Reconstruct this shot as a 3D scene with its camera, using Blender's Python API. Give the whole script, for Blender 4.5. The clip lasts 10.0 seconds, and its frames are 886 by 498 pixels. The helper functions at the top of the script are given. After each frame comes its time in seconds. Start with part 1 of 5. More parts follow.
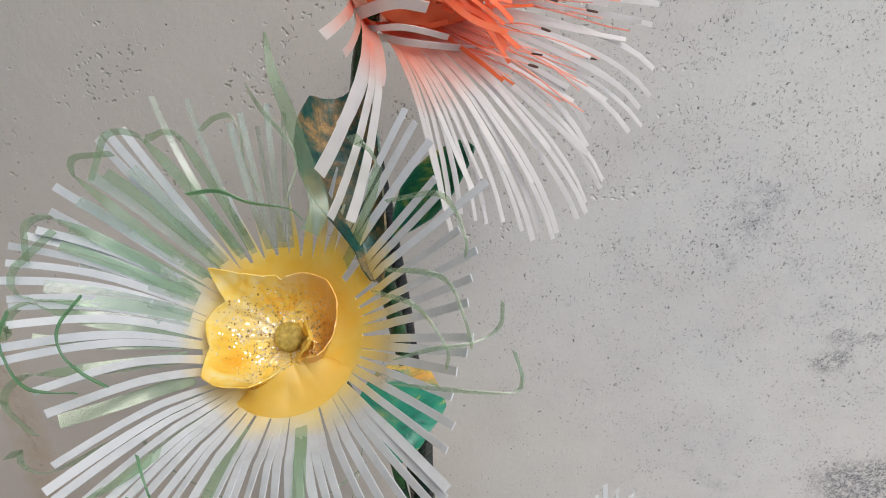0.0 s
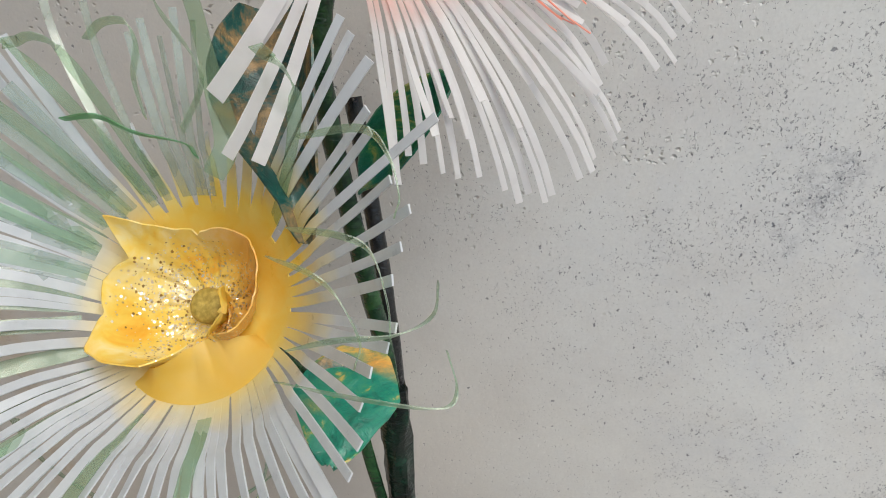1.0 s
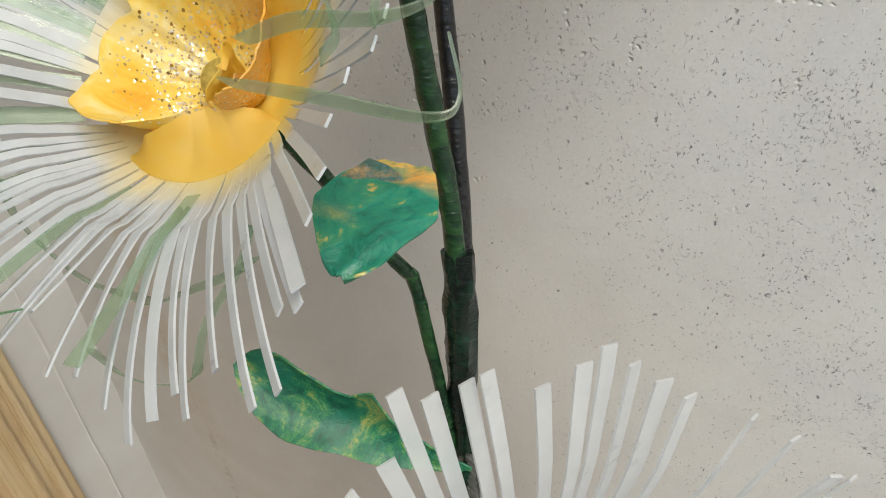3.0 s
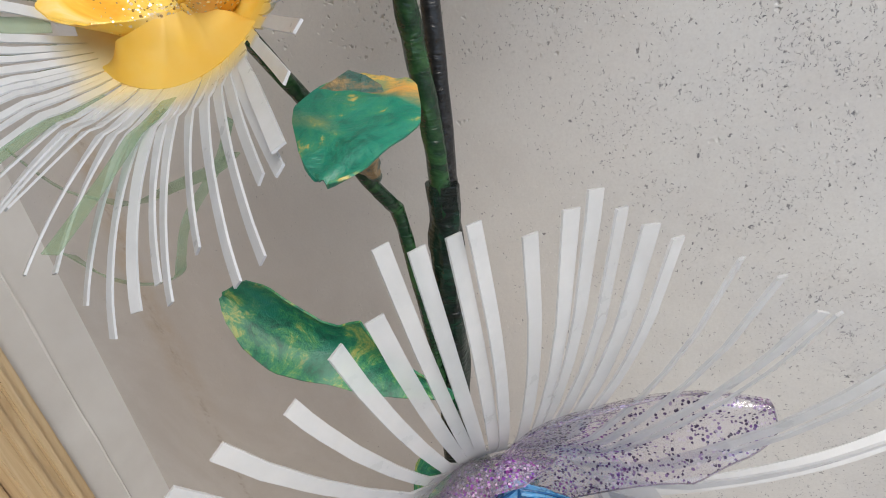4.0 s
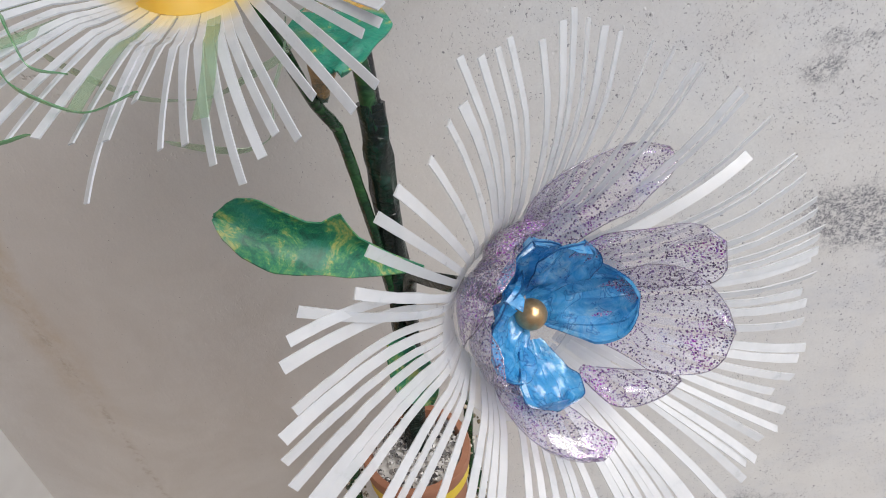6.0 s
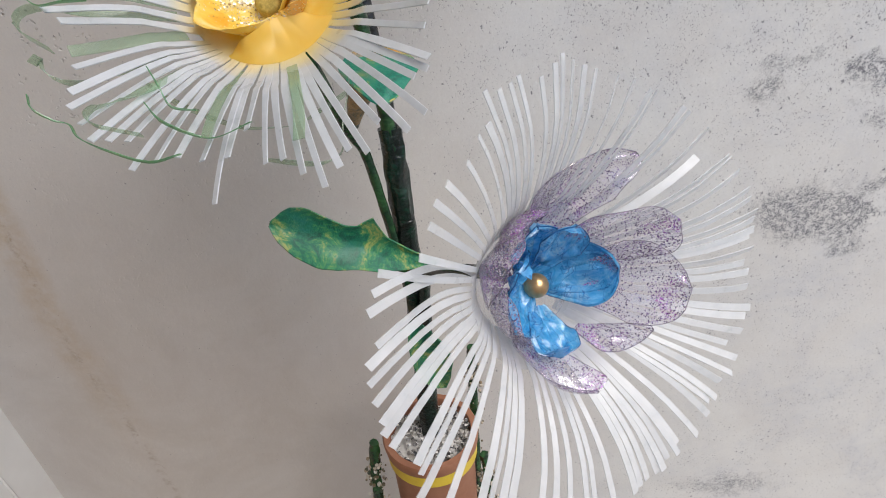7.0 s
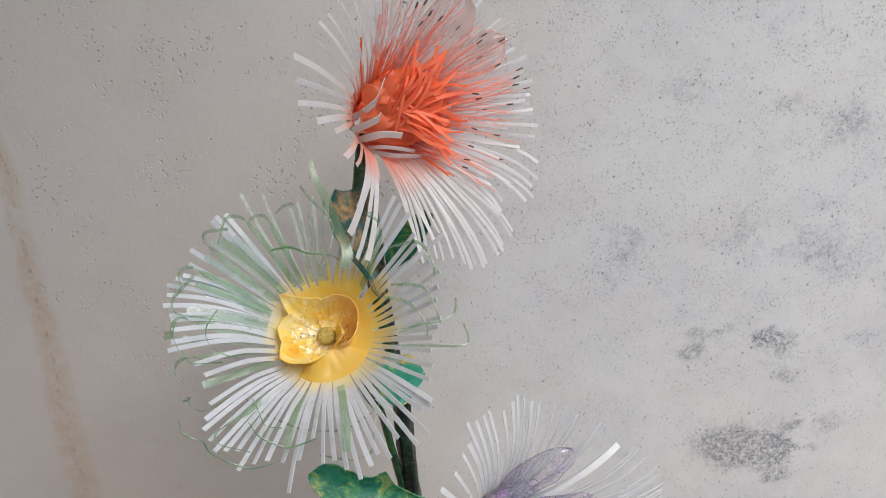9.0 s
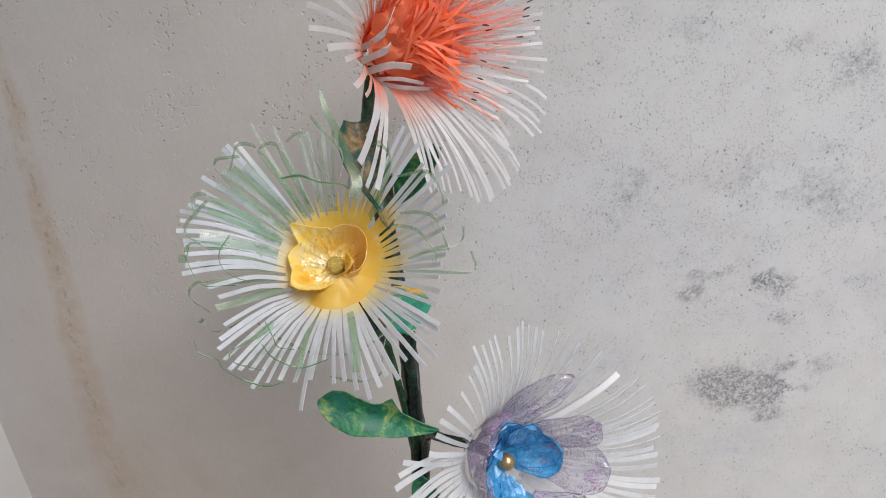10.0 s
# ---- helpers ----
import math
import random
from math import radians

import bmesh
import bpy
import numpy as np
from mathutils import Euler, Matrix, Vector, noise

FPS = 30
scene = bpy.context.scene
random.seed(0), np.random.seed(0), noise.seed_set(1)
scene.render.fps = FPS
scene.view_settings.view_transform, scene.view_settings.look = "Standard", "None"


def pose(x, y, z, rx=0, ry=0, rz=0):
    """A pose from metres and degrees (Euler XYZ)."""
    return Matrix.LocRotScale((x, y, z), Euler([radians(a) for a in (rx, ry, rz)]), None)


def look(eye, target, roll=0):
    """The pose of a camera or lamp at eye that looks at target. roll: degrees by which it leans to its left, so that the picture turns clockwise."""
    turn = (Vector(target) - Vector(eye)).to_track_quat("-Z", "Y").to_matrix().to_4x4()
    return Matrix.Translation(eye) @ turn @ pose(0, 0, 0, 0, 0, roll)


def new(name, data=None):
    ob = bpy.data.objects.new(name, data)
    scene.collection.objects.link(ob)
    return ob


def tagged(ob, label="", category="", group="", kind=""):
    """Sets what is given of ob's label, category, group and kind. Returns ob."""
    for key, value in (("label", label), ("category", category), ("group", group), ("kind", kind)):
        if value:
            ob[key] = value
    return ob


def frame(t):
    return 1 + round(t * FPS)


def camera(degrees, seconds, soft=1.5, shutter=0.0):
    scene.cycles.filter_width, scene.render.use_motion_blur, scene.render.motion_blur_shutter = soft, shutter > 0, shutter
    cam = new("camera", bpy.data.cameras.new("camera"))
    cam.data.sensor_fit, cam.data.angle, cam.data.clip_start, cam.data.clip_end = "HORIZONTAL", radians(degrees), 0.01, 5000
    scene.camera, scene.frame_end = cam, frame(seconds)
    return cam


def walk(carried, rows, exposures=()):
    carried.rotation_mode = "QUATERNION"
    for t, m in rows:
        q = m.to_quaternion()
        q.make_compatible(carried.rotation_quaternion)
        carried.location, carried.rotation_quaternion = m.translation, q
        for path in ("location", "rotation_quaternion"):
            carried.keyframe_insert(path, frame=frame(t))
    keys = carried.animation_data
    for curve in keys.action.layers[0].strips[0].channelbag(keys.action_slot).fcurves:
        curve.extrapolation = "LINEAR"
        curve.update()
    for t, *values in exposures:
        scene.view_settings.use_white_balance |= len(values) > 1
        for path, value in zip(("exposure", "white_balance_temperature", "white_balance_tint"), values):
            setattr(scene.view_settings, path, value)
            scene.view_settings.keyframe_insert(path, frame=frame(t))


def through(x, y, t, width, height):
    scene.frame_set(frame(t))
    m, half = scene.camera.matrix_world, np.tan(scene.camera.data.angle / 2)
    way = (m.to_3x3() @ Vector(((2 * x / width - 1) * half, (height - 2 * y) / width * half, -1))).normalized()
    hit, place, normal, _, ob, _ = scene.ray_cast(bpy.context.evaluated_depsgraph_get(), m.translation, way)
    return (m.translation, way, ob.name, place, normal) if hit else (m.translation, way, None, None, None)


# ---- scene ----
# ---- camera and path ----
cam = camera(69.4, 10.0, 1.0)
METRES, EYE, TILT, LEAN, TURN = 0.75, 0.62, -26.60, 2.0, 6.00
ROWS = [
    (0.0, 0.0, 0.0, 0.0, 0.0, 0.0, 0.0),
    (0.3, -0.0132, 0.0172, 0.0014, -0.78, -1.4, 0.27),
    (0.5, -0.0122, 0.0438, -0.0015, -0.38, -0.94, 0.62),
    (0.7, 0.0012, 0.0716, -0.0023, 0.53, -2.72, -0.45),
    (1.0, 0.0584, 0.1049, -0.0014, 5.12, -3.27, -3.08),
    (1.2, 0.0854, 0.1206, 0.0008, 7.88, -3.47, -4.31),
    (1.5, 0.1044, 0.1329, -0.0044, 11.11, -3.91, -6.69),
    (1.8, 0.1072, 0.133, -0.0049, 14.83, -3.09, -6.94),
    (2.0, 0.1059, 0.1324, -0.008, 14.15, -3.66, -6.23),
    (2.5, 0.0978, 0.166, -0.0482, 17.22, -5.83, -7.18),
    (2.7, 0.0975, 0.1792, -0.0676, 17.66, -6.81, -7.03),
    (3.0, 0.0941, 0.19, -0.0909, 16.72, -8.2, -6.96),
    (3.2, 0.0925, 0.192, -0.1067, 15.95, -9.03, -6.72),
    (4.3, 0.0994, 0.1779, -0.1397, 14.0, -10.16, -3.82),
    (4.5, 0.0898, 0.164, -0.1539, 10.66, -10.39, -2.34),
    (5.0, 0.0661, 0.114, -0.1773, 3.85, -10.39, 1.26),
    (5.2, 0.0497, 0.0989, -0.181, 2.97, -10.17, 2.0),
    (5.5, 0.0434, 0.0811, -0.1914, 1.34, -10.34, 2.65),
    (5.7, 0.0358, 0.0695, -0.1904, -1.1, -10.58, 2.2),
    (6.8, -0.0225, -0.0321, -0.2086, -3.1, -9.63, 4.66),
    (7.0, -0.0228, -0.069, -0.1993, -3.94, -8.31, 4.83),
    (7.2, -0.0219, -0.1099, -0.1713, -3.82, -4.81, 4.65),
    (7.5, -0.0191, -0.1592, -0.1288, -2.43, -4.35, 4.59),
    (7.7, -0.0114, -0.2082, -0.1068, -2.8, -1.37, 4.6),
    (8.0, -0.0062, -0.2588, -0.0794, -4.09, 0.44, 4.38),
    (8.2, -0.0069, -0.2828, -0.0659, -4.02, 2.29, 3.79),
    (8.5, -0.0137, -0.3, -0.0544, -3.81, 3.51, 3.83),
    (8.7, -0.0177, -0.3071, -0.0471, -4.15, 4.54, 3.76),
    (9.0, -0.0298, -0.3135, -0.0415, -4.2, 5.35, 3.34),
    (9.2, -0.0379, -0.3172, -0.0472, -4.18, 5.05, 3.24),
    (9.5, -0.0453, -0.3304, -0.0596, -4.55, 4.01, 3.86),
    (9.7, -0.0486, -0.3296, -0.0628, -5.24, 2.87, 3.61),
    (10.0, -0.0407, -0.3229, -0.0715, -4.2, 1.42, 2.63),
]
walk(cam, [(t, pose(0, 0, EYE, TILT, LEAN, TURN) @ pose(METRES * x, METRES * y, METRES * z, 90 + pitch, roll, yaw)) for t, x, y, z, yaw, pitch, roll in ROWS],
     ((0.0, 0.07, 6500, 8), (1.2, 0.08, 6530, 5), (2.0, 0.11, 6680, 5), (3.0, 0.13, 6870, 3), (4.5, 0.17, 6450, 10), (5.2, 0.18, 6400, 10), (7.0, 0.17, 6430, 10), (10.0, 0.09, 6420, 10)))

# ---- light ----
FLOOR_Z, TOP_Z, SLAB_X = -0.62, 2.45, 0.50
WALL_Y, LEFT_X, RIGHT_X, BACK_Y = 0.54, -0.745, 4.0, -2.2
SUN_UP, SUN_TURN = 57, 41  # degrees above the ground, and from straight in front of the wall towards its right

sky_world = bpy.data.worlds.new("sky")
sky_world.use_nodes = True
scene.world = sky_world
_nt = sky_world.node_tree
_sky = _nt.nodes.new("ShaderNodeTexSky")
_sky.sky_type = "NISHITA"
_sky.sun_disc = False
_sky.sun_elevation = radians(SUN_UP)
_sky.sun_rotation = radians(180 - SUN_TURN)
_nt.links.new(_sky.outputs[0], _nt.nodes["Background"].inputs[0])
_nt.nodes["Background"].inputs[1].default_value = 0.13

sun = new("sun", bpy.data.lights.new("sun", "SUN"))
sun.data.energy = 4.5
sun.data.angle = radians(50)
sun.data.color = (1.0, 0.94, 0.86)
_h = math.cos(radians(SUN_UP))
sun.matrix_world = look((_h * math.sin(radians(SUN_TURN)), -_h * math.cos(radians(SUN_TURN)), math.sin(radians(SUN_UP))), (0, 0, 0))


# ---- material helpers ----
def material(name, rough=0.5, metal=0.0, color=(0.8, 0.8, 0.8)):
    m = bpy.data.materials.new(name)
    m.use_nodes = True
    b = m.node_tree.nodes["Principled BSDF"]
    b.inputs["Base Color"].default_value = (*color, 1)
    b.inputs["Roughness"].default_value = rough
    b.inputs["Metallic"].default_value = metal
    return m, m.node_tree, b


def coords(nt):
    return nt.nodes.new("ShaderNodeTexCoord").outputs["Object"]


def put(nt, value, socket):
    if isinstance(value, bpy.types.NodeSocket):
        nt.links.new(value, socket)
    elif isinstance(value, tuple) and len(value) == 3 and socket.type == "RGBA":
        socket.default_value = (*value, 1)
    else:
        socket.default_value = value


def noise_of(nt, vec, scale, detail=3.0, rough=0.55, distort=0.0, color=False):
    n = nt.nodes.new("ShaderNodeTexNoise")
    put(nt, vec, n.inputs["Vector"])
    n.inputs["Scale"].default_value, n.inputs["Detail"].default_value = scale, detail
    n.inputs["Roughness"].default_value, n.inputs["Distortion"].default_value = rough, distort
    return n.outputs["Color"] if color else n.outputs["Fac"]


def cells(nt, vec, scale, feature="F1", randomness=1.0):
    n = nt.nodes.new("ShaderNodeTexVoronoi")
    n.feature = feature
    put(nt, vec, n.inputs["Vector"])
    n.inputs["Scale"].default_value, n.inputs["Randomness"].default_value = scale, randomness
    return n


def ramp(nt, fac, *stops):
    n = nt.nodes.new("ShaderNodeValToRGB")
    put(nt, fac, n.inputs[0])
    e = n.color_ramp.elements
    while len(e) < len(stops):
        e.new(0.5)
    for k, (p, c) in enumerate(stops):
        e[k].position = p
        e[k].color = (*c, 1) if isinstance(c, tuple) else (c, c, c, 1)
    return n.outputs[0]


def mix(nt, fac, a, b, blend="MIX"):
    n = nt.nodes.new("ShaderNodeMix")
    n.data_type, n.blend_type = "RGBA", blend
    put(nt, fac, n.inputs[0])
    put(nt, a, n.inputs[6])
    put(nt, b, n.inputs[7])
    return n.outputs[2]


def calc(nt, op, a, b=0.0, clamp=False):
    n = nt.nodes.new("ShaderNodeMath")
    n.operation, n.use_clamp = op, clamp
    put(nt, a, n.inputs[0])
    put(nt, b, n.inputs[1])
    return n.outputs[0]


def remap(nt, v, a, b, c=0.0, d=1.0):
    n = nt.nodes.new("ShaderNodeMapRange")
    put(nt, v, n.inputs[0])
    for k, x in enumerate((a, b, c, d)):
        n.inputs[k + 1].default_value = x
    return n.outputs[0]


def axes(nt, vec):
    n = nt.nodes.new("ShaderNodeSeparateXYZ")
    put(nt, vec, n.inputs[0])
    return n.outputs


def away(nt, vec, p, scale=(1, 1, 1)):
    """Distance of vec from p, each axis stretched by scale."""
    m = nt.nodes.new("ShaderNodeMapping")
    m.vector_type = "TEXTURE"
    put(nt, vec, m.inputs[0])
    m.inputs["Location"].default_value = p
    m.inputs["Scale"].default_value = scale
    n = nt.nodes.new("ShaderNodeVectorMath")
    n.operation = "LENGTH"
    nt.links.new(m.outputs[0], n.inputs[0])
    return n.outputs["Value"]


def bump(nt, bsdf, height, strength=0.3, distance=0.001):
    n = nt.nodes.new("ShaderNodeBump")
    n.inputs["Strength"].default_value, n.inputs["Distance"].default_value = strength, distance
    put(nt, height, n.inputs["Height"])
    nt.links.new(n.outputs[0], bsdf.inputs["Normal"])
    return n


def piece_random(nt):
    return nt.nodes.new("ShaderNodeObjectInfo").outputs["Random"]


def glow_through(m, nt, bsdf, amount, color):
    """Mixes some translucency into a thin plastic sheet."""
    out = nt.nodes["Material Output"]
    t = nt.nodes.new("ShaderNodeBsdfTranslucent")
    put(nt, color, t.inputs[0])
    s = nt.nodes.new("ShaderNodeMixShader")
    put(nt, amount, s.inputs[0])
    nt.links.new(bsdf.outputs[0], s.inputs[1])
    nt.links.new(t.outputs[0], s.inputs[2])
    nt.links.new(s.outputs[0], out.inputs[0])
    return s


def see_through(nt, amount, color=(1, 1, 1), gloss=None):
    """Lets part of the light pass straight through a thin clear sheet; gloss: roughness of its shiny surface."""
    out = nt.nodes["Material Output"]
    last = out.inputs[0].links[0].from_socket
    t = nt.nodes.new("ShaderNodeBsdfTransparent")
    put(nt, color, t.inputs[0])
    s = nt.nodes.new("ShaderNodeMixShader")
    put(nt, amount, s.inputs[0])
    nt.links.new(last, s.inputs[1])
    nt.links.new(t.outputs[0], s.inputs[2])
    nt.links.new(s.outputs[0], out.inputs[0])
    if gloss:
        g = nt.nodes.new("ShaderNodeBsdfGlossy")
        g.inputs["Roughness"].default_value = gloss
        f = nt.nodes.new("ShaderNodeLayerWeight")
        f.inputs["Blend"].default_value = 0.5
        dents = nt.nodes.new("ShaderNodeBump")
        dents.inputs["Strength"].default_value, dents.inputs["Distance"].default_value = 0.5, 0.001
        nt.links.new(noise_of(nt, coords(nt), 120, 3, 0.6), dents.inputs["Height"])
        nt.links.new(dents.outputs[0], g.inputs["Normal"])
        top = nt.nodes.new("ShaderNodeMixShader")
        put(nt, remap(nt, calc(nt, "POWER", f.outputs["Facing"], 4.0), 0, 1, 0.05, 0.35), top.inputs[0])
        nt.links.new(s.outputs[0], top.inputs[1])
        nt.links.new(g.outputs[0], top.inputs[2])
        nt.links.new(top.outputs[0], out.inputs[0])


# ---- materials ----
def shifted(nt, vec, scale, amount):
    """vec pushed about by a coloured noise, to break up straight edges."""
    jig = nt.nodes.new("ShaderNodeVectorMath")
    jig.operation = "MULTIPLY_ADD"
    put(nt, noise_of(nt, vec, scale, 2, 0.5, 0, True), jig.inputs[0])
    jig.inputs[1].default_value = (amount, amount, amount)
    put(nt, vec, jig.inputs[2])
    return jig.outputs[0]


# mildew on the wall: x and z of each patch, its half width and height, and how dense it is
MILDEW = (((0.385, 0.072), (0.074, 0.048), 1.5), ((0.436, 0.064), (0.034, 0.026), 1.9), ((0.442, 0.024), (0.030, 0.022), 0.8), ((0.458, 0.112), (0.020, 0.018), 1.0), ((0.480, 0.070), (0.030, 0.012), 0.7),
          ((0.402, 0.256), (0.018, 0.014), 1.3), ((0.422, 0.240), (0.034, 0.026), 0.9), ((0.446, 0.192), (0.024, 0.020), 0.6), ((0.308, 0.232), (0.026, 0.030), 0.95), ((0.335, 0.266), (0.040, 0.014), 0.7),
          ((0.520, 0.110), (0.050, 0.026), 0.45), ((0.460, 0.530), (0.040, 0.050), 0.7), ((0.390, 0.564), (0.030, 0.022), 0.7), ((0.270, 0.580), (0.030, 0.026), 0.5), ((0.345, 0.410), (0.060, 0.045), 0.5),
          ((0.460, 0.385), (0.070, 0.050), 0.5), ((0.210, 0.400), (0.050, 0.070), 0.35), ((0.160, 0.330), (0.050, 0.030), 0.3), ((0.200, 0.066), (0.090, 0.020), 0.4), ((0.390, -0.465), (0.110, 0.035), 0.7), ((0.520, 0.300), (0.080, 0.060), 0.3))


def plaster():
    m, nt, b = material("worn_plaster", 0.85)
    v = coords(nt)
    x, y, z = axes(nt, v)
    tone = noise_of(nt, v, 2.3, 3, 0.6)
    col = ramp(nt, tone, (0.3, (0.555, 0.525, 0.51)), (0.5, (0.60, 0.585, 0.57)), (0.7, (0.61, 0.615, 0.615)))
    # warmer left, greyer right; some of the light's falloff is put in here too
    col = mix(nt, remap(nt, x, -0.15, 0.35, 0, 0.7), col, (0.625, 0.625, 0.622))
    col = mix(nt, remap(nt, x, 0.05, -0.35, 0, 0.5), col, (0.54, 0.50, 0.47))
    blotch = noise_of(nt, v, 14, 5, 0.65)
    col = mix(nt, remap(nt, blotch, 0.45, 0.7, 0, 0.34), col, (0.50, 0.475, 0.46))
    col = mix(nt, remap(nt, noise_of(nt, v, 420, 3, 0.7), 0.38, 0.66, 0, 0.24), col, (0.45, 0.44, 0.44))
    # a thin grey-blue bloom on the right-hand part
    right = remap(nt, x, -0.1, 0.25)
    veil = calc(nt, "MULTIPLY", right, remap(nt, noise_of(nt, v, 8, 5, 0.65, 0.6), 0.44, 0.66))
    veil = calc(nt, "MULTIPLY", veil, remap(nt, noise_of(nt, v, 60, 4, 0.7, 0.6), 0.35, 0.6, 0.35, 1.0))
    col = mix(nt, calc(nt, "MULTIPLY", veil, 0.44), col, (0.455, 0.470, 0.520))
    # mildew: where it grows, the smears and the specks that it is made of
    loose = shifted(nt, shifted(nt, v, 30, 0.040), 110, 0.016)
    grow = calc(nt, "MULTIPLY", veil, 0.55)
    for (px, pz), (w, h), dense in MILDEW:
        d = remap(nt, away(nt, loose, (px + 0.028, 0.568, pz + 0.028), (w, 1, h)), 0.35, 1.25, dense, 0.0)
        grow = calc(nt, "ADD", grow, d)
    ragged = remap(nt, noise_of(nt, v, 150, 6, 0.8, 0.6), 0.44, 0.52)
    ragged = calc(nt, "MULTIPLY", ragged, remap(nt, noise_of(nt, v, 480, 3, 0.7), 0.42, 0.54, 0.25, 1.0))
    smear = calc(nt, "MULTIPLY", remap(nt, grow, 0.48, 1.15, 0.0, 1.0), ragged, True)
    col = mix(nt, smear, col, (0.17, 0.17, 0.19))
    slant = nt.nodes.new("ShaderNodeMapping")
    put(nt, shifted(nt, shifted(nt, v, 150, 0.005), 420, 0.0055), slant.inputs[0])
    slant.inputs["Rotation"].default_value = (0, 0.55, 0)
    slant.inputs["Scale"].default_value = (1.45, 1.0, 0.85)
    clump = remap(nt, noise_of(nt, v, 30, 3, 0.6, 0.6), 0.40, 0.62, 0.15, 1.9)
    everywhere = calc(nt, "MULTIPLY", remap(nt, x, -0.25, 0.2, 0.08, 1), remap(nt, z, 0.10, 0.34, 0.35, 1.0))
    rise = None
    for scale, size, base in ((115, 0.21, 0.045), (165, 0.24, 0.16), (250, 0.28, 0.42), (420, 0.34, 0.48)):
        c = cells(nt, slant.outputs[0], scale)
        pick, dark, other = axes(nt, c.outputs["Color"])
        share = calc(nt, "MULTIPLY", calc(nt, "ADD", calc(nt, "MULTIPLY", grow, 0.62), calc(nt, "MULTIPLY", everywhere, base)), clump)
        wide = calc(nt, "MULTIPLY", remap(nt, other, 0, 1, 0.5, 1.25), size)
        dot = calc(nt, "MULTIPLY", calc(nt, "LESS_THAN", pick, share), remap(nt, calc(nt, "DIVIDE", c.outputs["Distance"], wide), 1.0, 0.55, 0, 1))
        col = mix(nt, calc(nt, "MULTIPLY", dot, remap(nt, dark, 0, 1, 0.38, 0.85)), col, (0.11, 0.11, 0.135))
        rise = dot if rise is None else calc(nt, "MAXIMUM", rise, dot)
    # rusty run of water down the wall
    wob = calc(nt, "MULTIPLY", calc(nt, "SUBTRACT", noise_of(nt, v, 9, 4, 0.6), 0.5), 0.035)
    swing = calc(nt, "MULTIPLY", calc(nt, "MAXIMUM", calc(nt, "MULTIPLY", z, -1.0), 0.0), -0.175)
    line = calc(nt, "ADD", calc(nt, "ADD", calc(nt, "ADD", x, 0.592), swing), calc(nt, "ADD", calc(nt, "MULTIPLY", z, -0.065), wob))
    wide = remap(nt, z, 0.6, -0.25, 0.013, 0.042)
    run = calc(nt, "SUBTRACT", 1.0, calc(nt, "DIVIDE", calc(nt, "ABSOLUTE", line), wide), True)
    vein = calc(nt, "MULTIPLY", remap(nt, run, 0.75, 0.97), remap(nt, noise_of(nt, v, 60, 5, 0.75), 0.48, 0.60))
    run = calc(nt, "MULTIPLY", remap(nt, run, 0.0, 0.55), remap(nt, noise_of(nt, v, 26, 5, 0.7), 0.36, 0.60, 0.12, 1.0))
    run = calc(nt, "MULTIPLY", run, remap(nt, z, -0.36, -0.1, 0.0, 1.0))
    col = mix(nt, calc(nt, "MULTIPLY", run, 0.58), col, (0.45, 0.345, 0.225))
    col = mix(nt, calc(nt, "MULTIPLY", vein, 0.5), col, (0.24, 0.16, 0.10))
    # brown patches low on the left, with the shade there put into them
    brown_shade = calc(nt, "MULTIPLY", calc(nt, "MULTIPLY", remap(nt, x, 0.0, -0.30), remap(nt, z, 0.24, -0.06)), remap(nt, noise_of(nt, v, 4.5, 5, 0.65, 0.5), 0.36, 0.60, 0.25, 1.0))
    col = mix(nt, calc(nt, "MULTIPLY", brown_shade, 0.52), col, (0.40, 0.355, 0.315))
    # shallow dents in clusters, low swells, and grit
    pits = cells(nt, shifted(nt, v, 160, 0.007), 175)
    where = calc(nt, "MULTIPLY", remap(nt, x, 0.25, -0.10), remap(nt, noise_of(nt, v, 13, 4, 0.65), 0.53, 0.60))
    pitted = calc(nt, "MULTIPLY", where, calc(nt, "LESS_THAN", axes(nt, pits.outputs["Color"])[1], 0.72))
    hole = calc(nt, "MULTIPLY", calc(nt, "MULTIPLY", remap(nt, pits.outputs["Distance"], 0.34, 0.12), pitted), remap(nt, z, 0.22, 0.40, 0.06, 1.0))
    # dents are also coloured darker, for the shade the bump lacks
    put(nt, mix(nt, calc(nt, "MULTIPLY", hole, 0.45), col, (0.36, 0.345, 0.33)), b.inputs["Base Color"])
    hgt = calc(nt, "SUBTRACT", calc(nt, "ADD", calc(nt, "MULTIPLY", noise_of(nt, v, 5, 3), 2.5), calc(nt, "MULTIPLY", noise_of(nt, v, 120, 5, 0.65), 0.55)), calc(nt, "MULTIPLY", hole, 5.2))
    grit = cells(nt, slant.outputs[0], 190)
    gritty = calc(nt, "MULTIPLY", remap(nt, noise_of(nt, v, 12, 3), 0.46, 0.60), calc(nt, "LESS_THAN", axes(nt, grit.outputs["Color"])[2], 0.14))
    gritty = calc(nt, "MULTIPLY", gritty, remap(nt, x, -0.15, 0.05, 0.1, 1.0))
    hgt = calc(nt, "ADD", hgt, calc(nt, "MULTIPLY", calc(nt, "MULTIPLY", remap(nt, grit.outputs["Distance"], 0.30, 0.10), gritty), 1.3))
    hgt = calc(nt, "SUBTRACT", hgt, calc(nt, "MULTIPLY", rise, 0.6))
    bump(nt, b, hgt, 0.5, 0.0016)
    return m


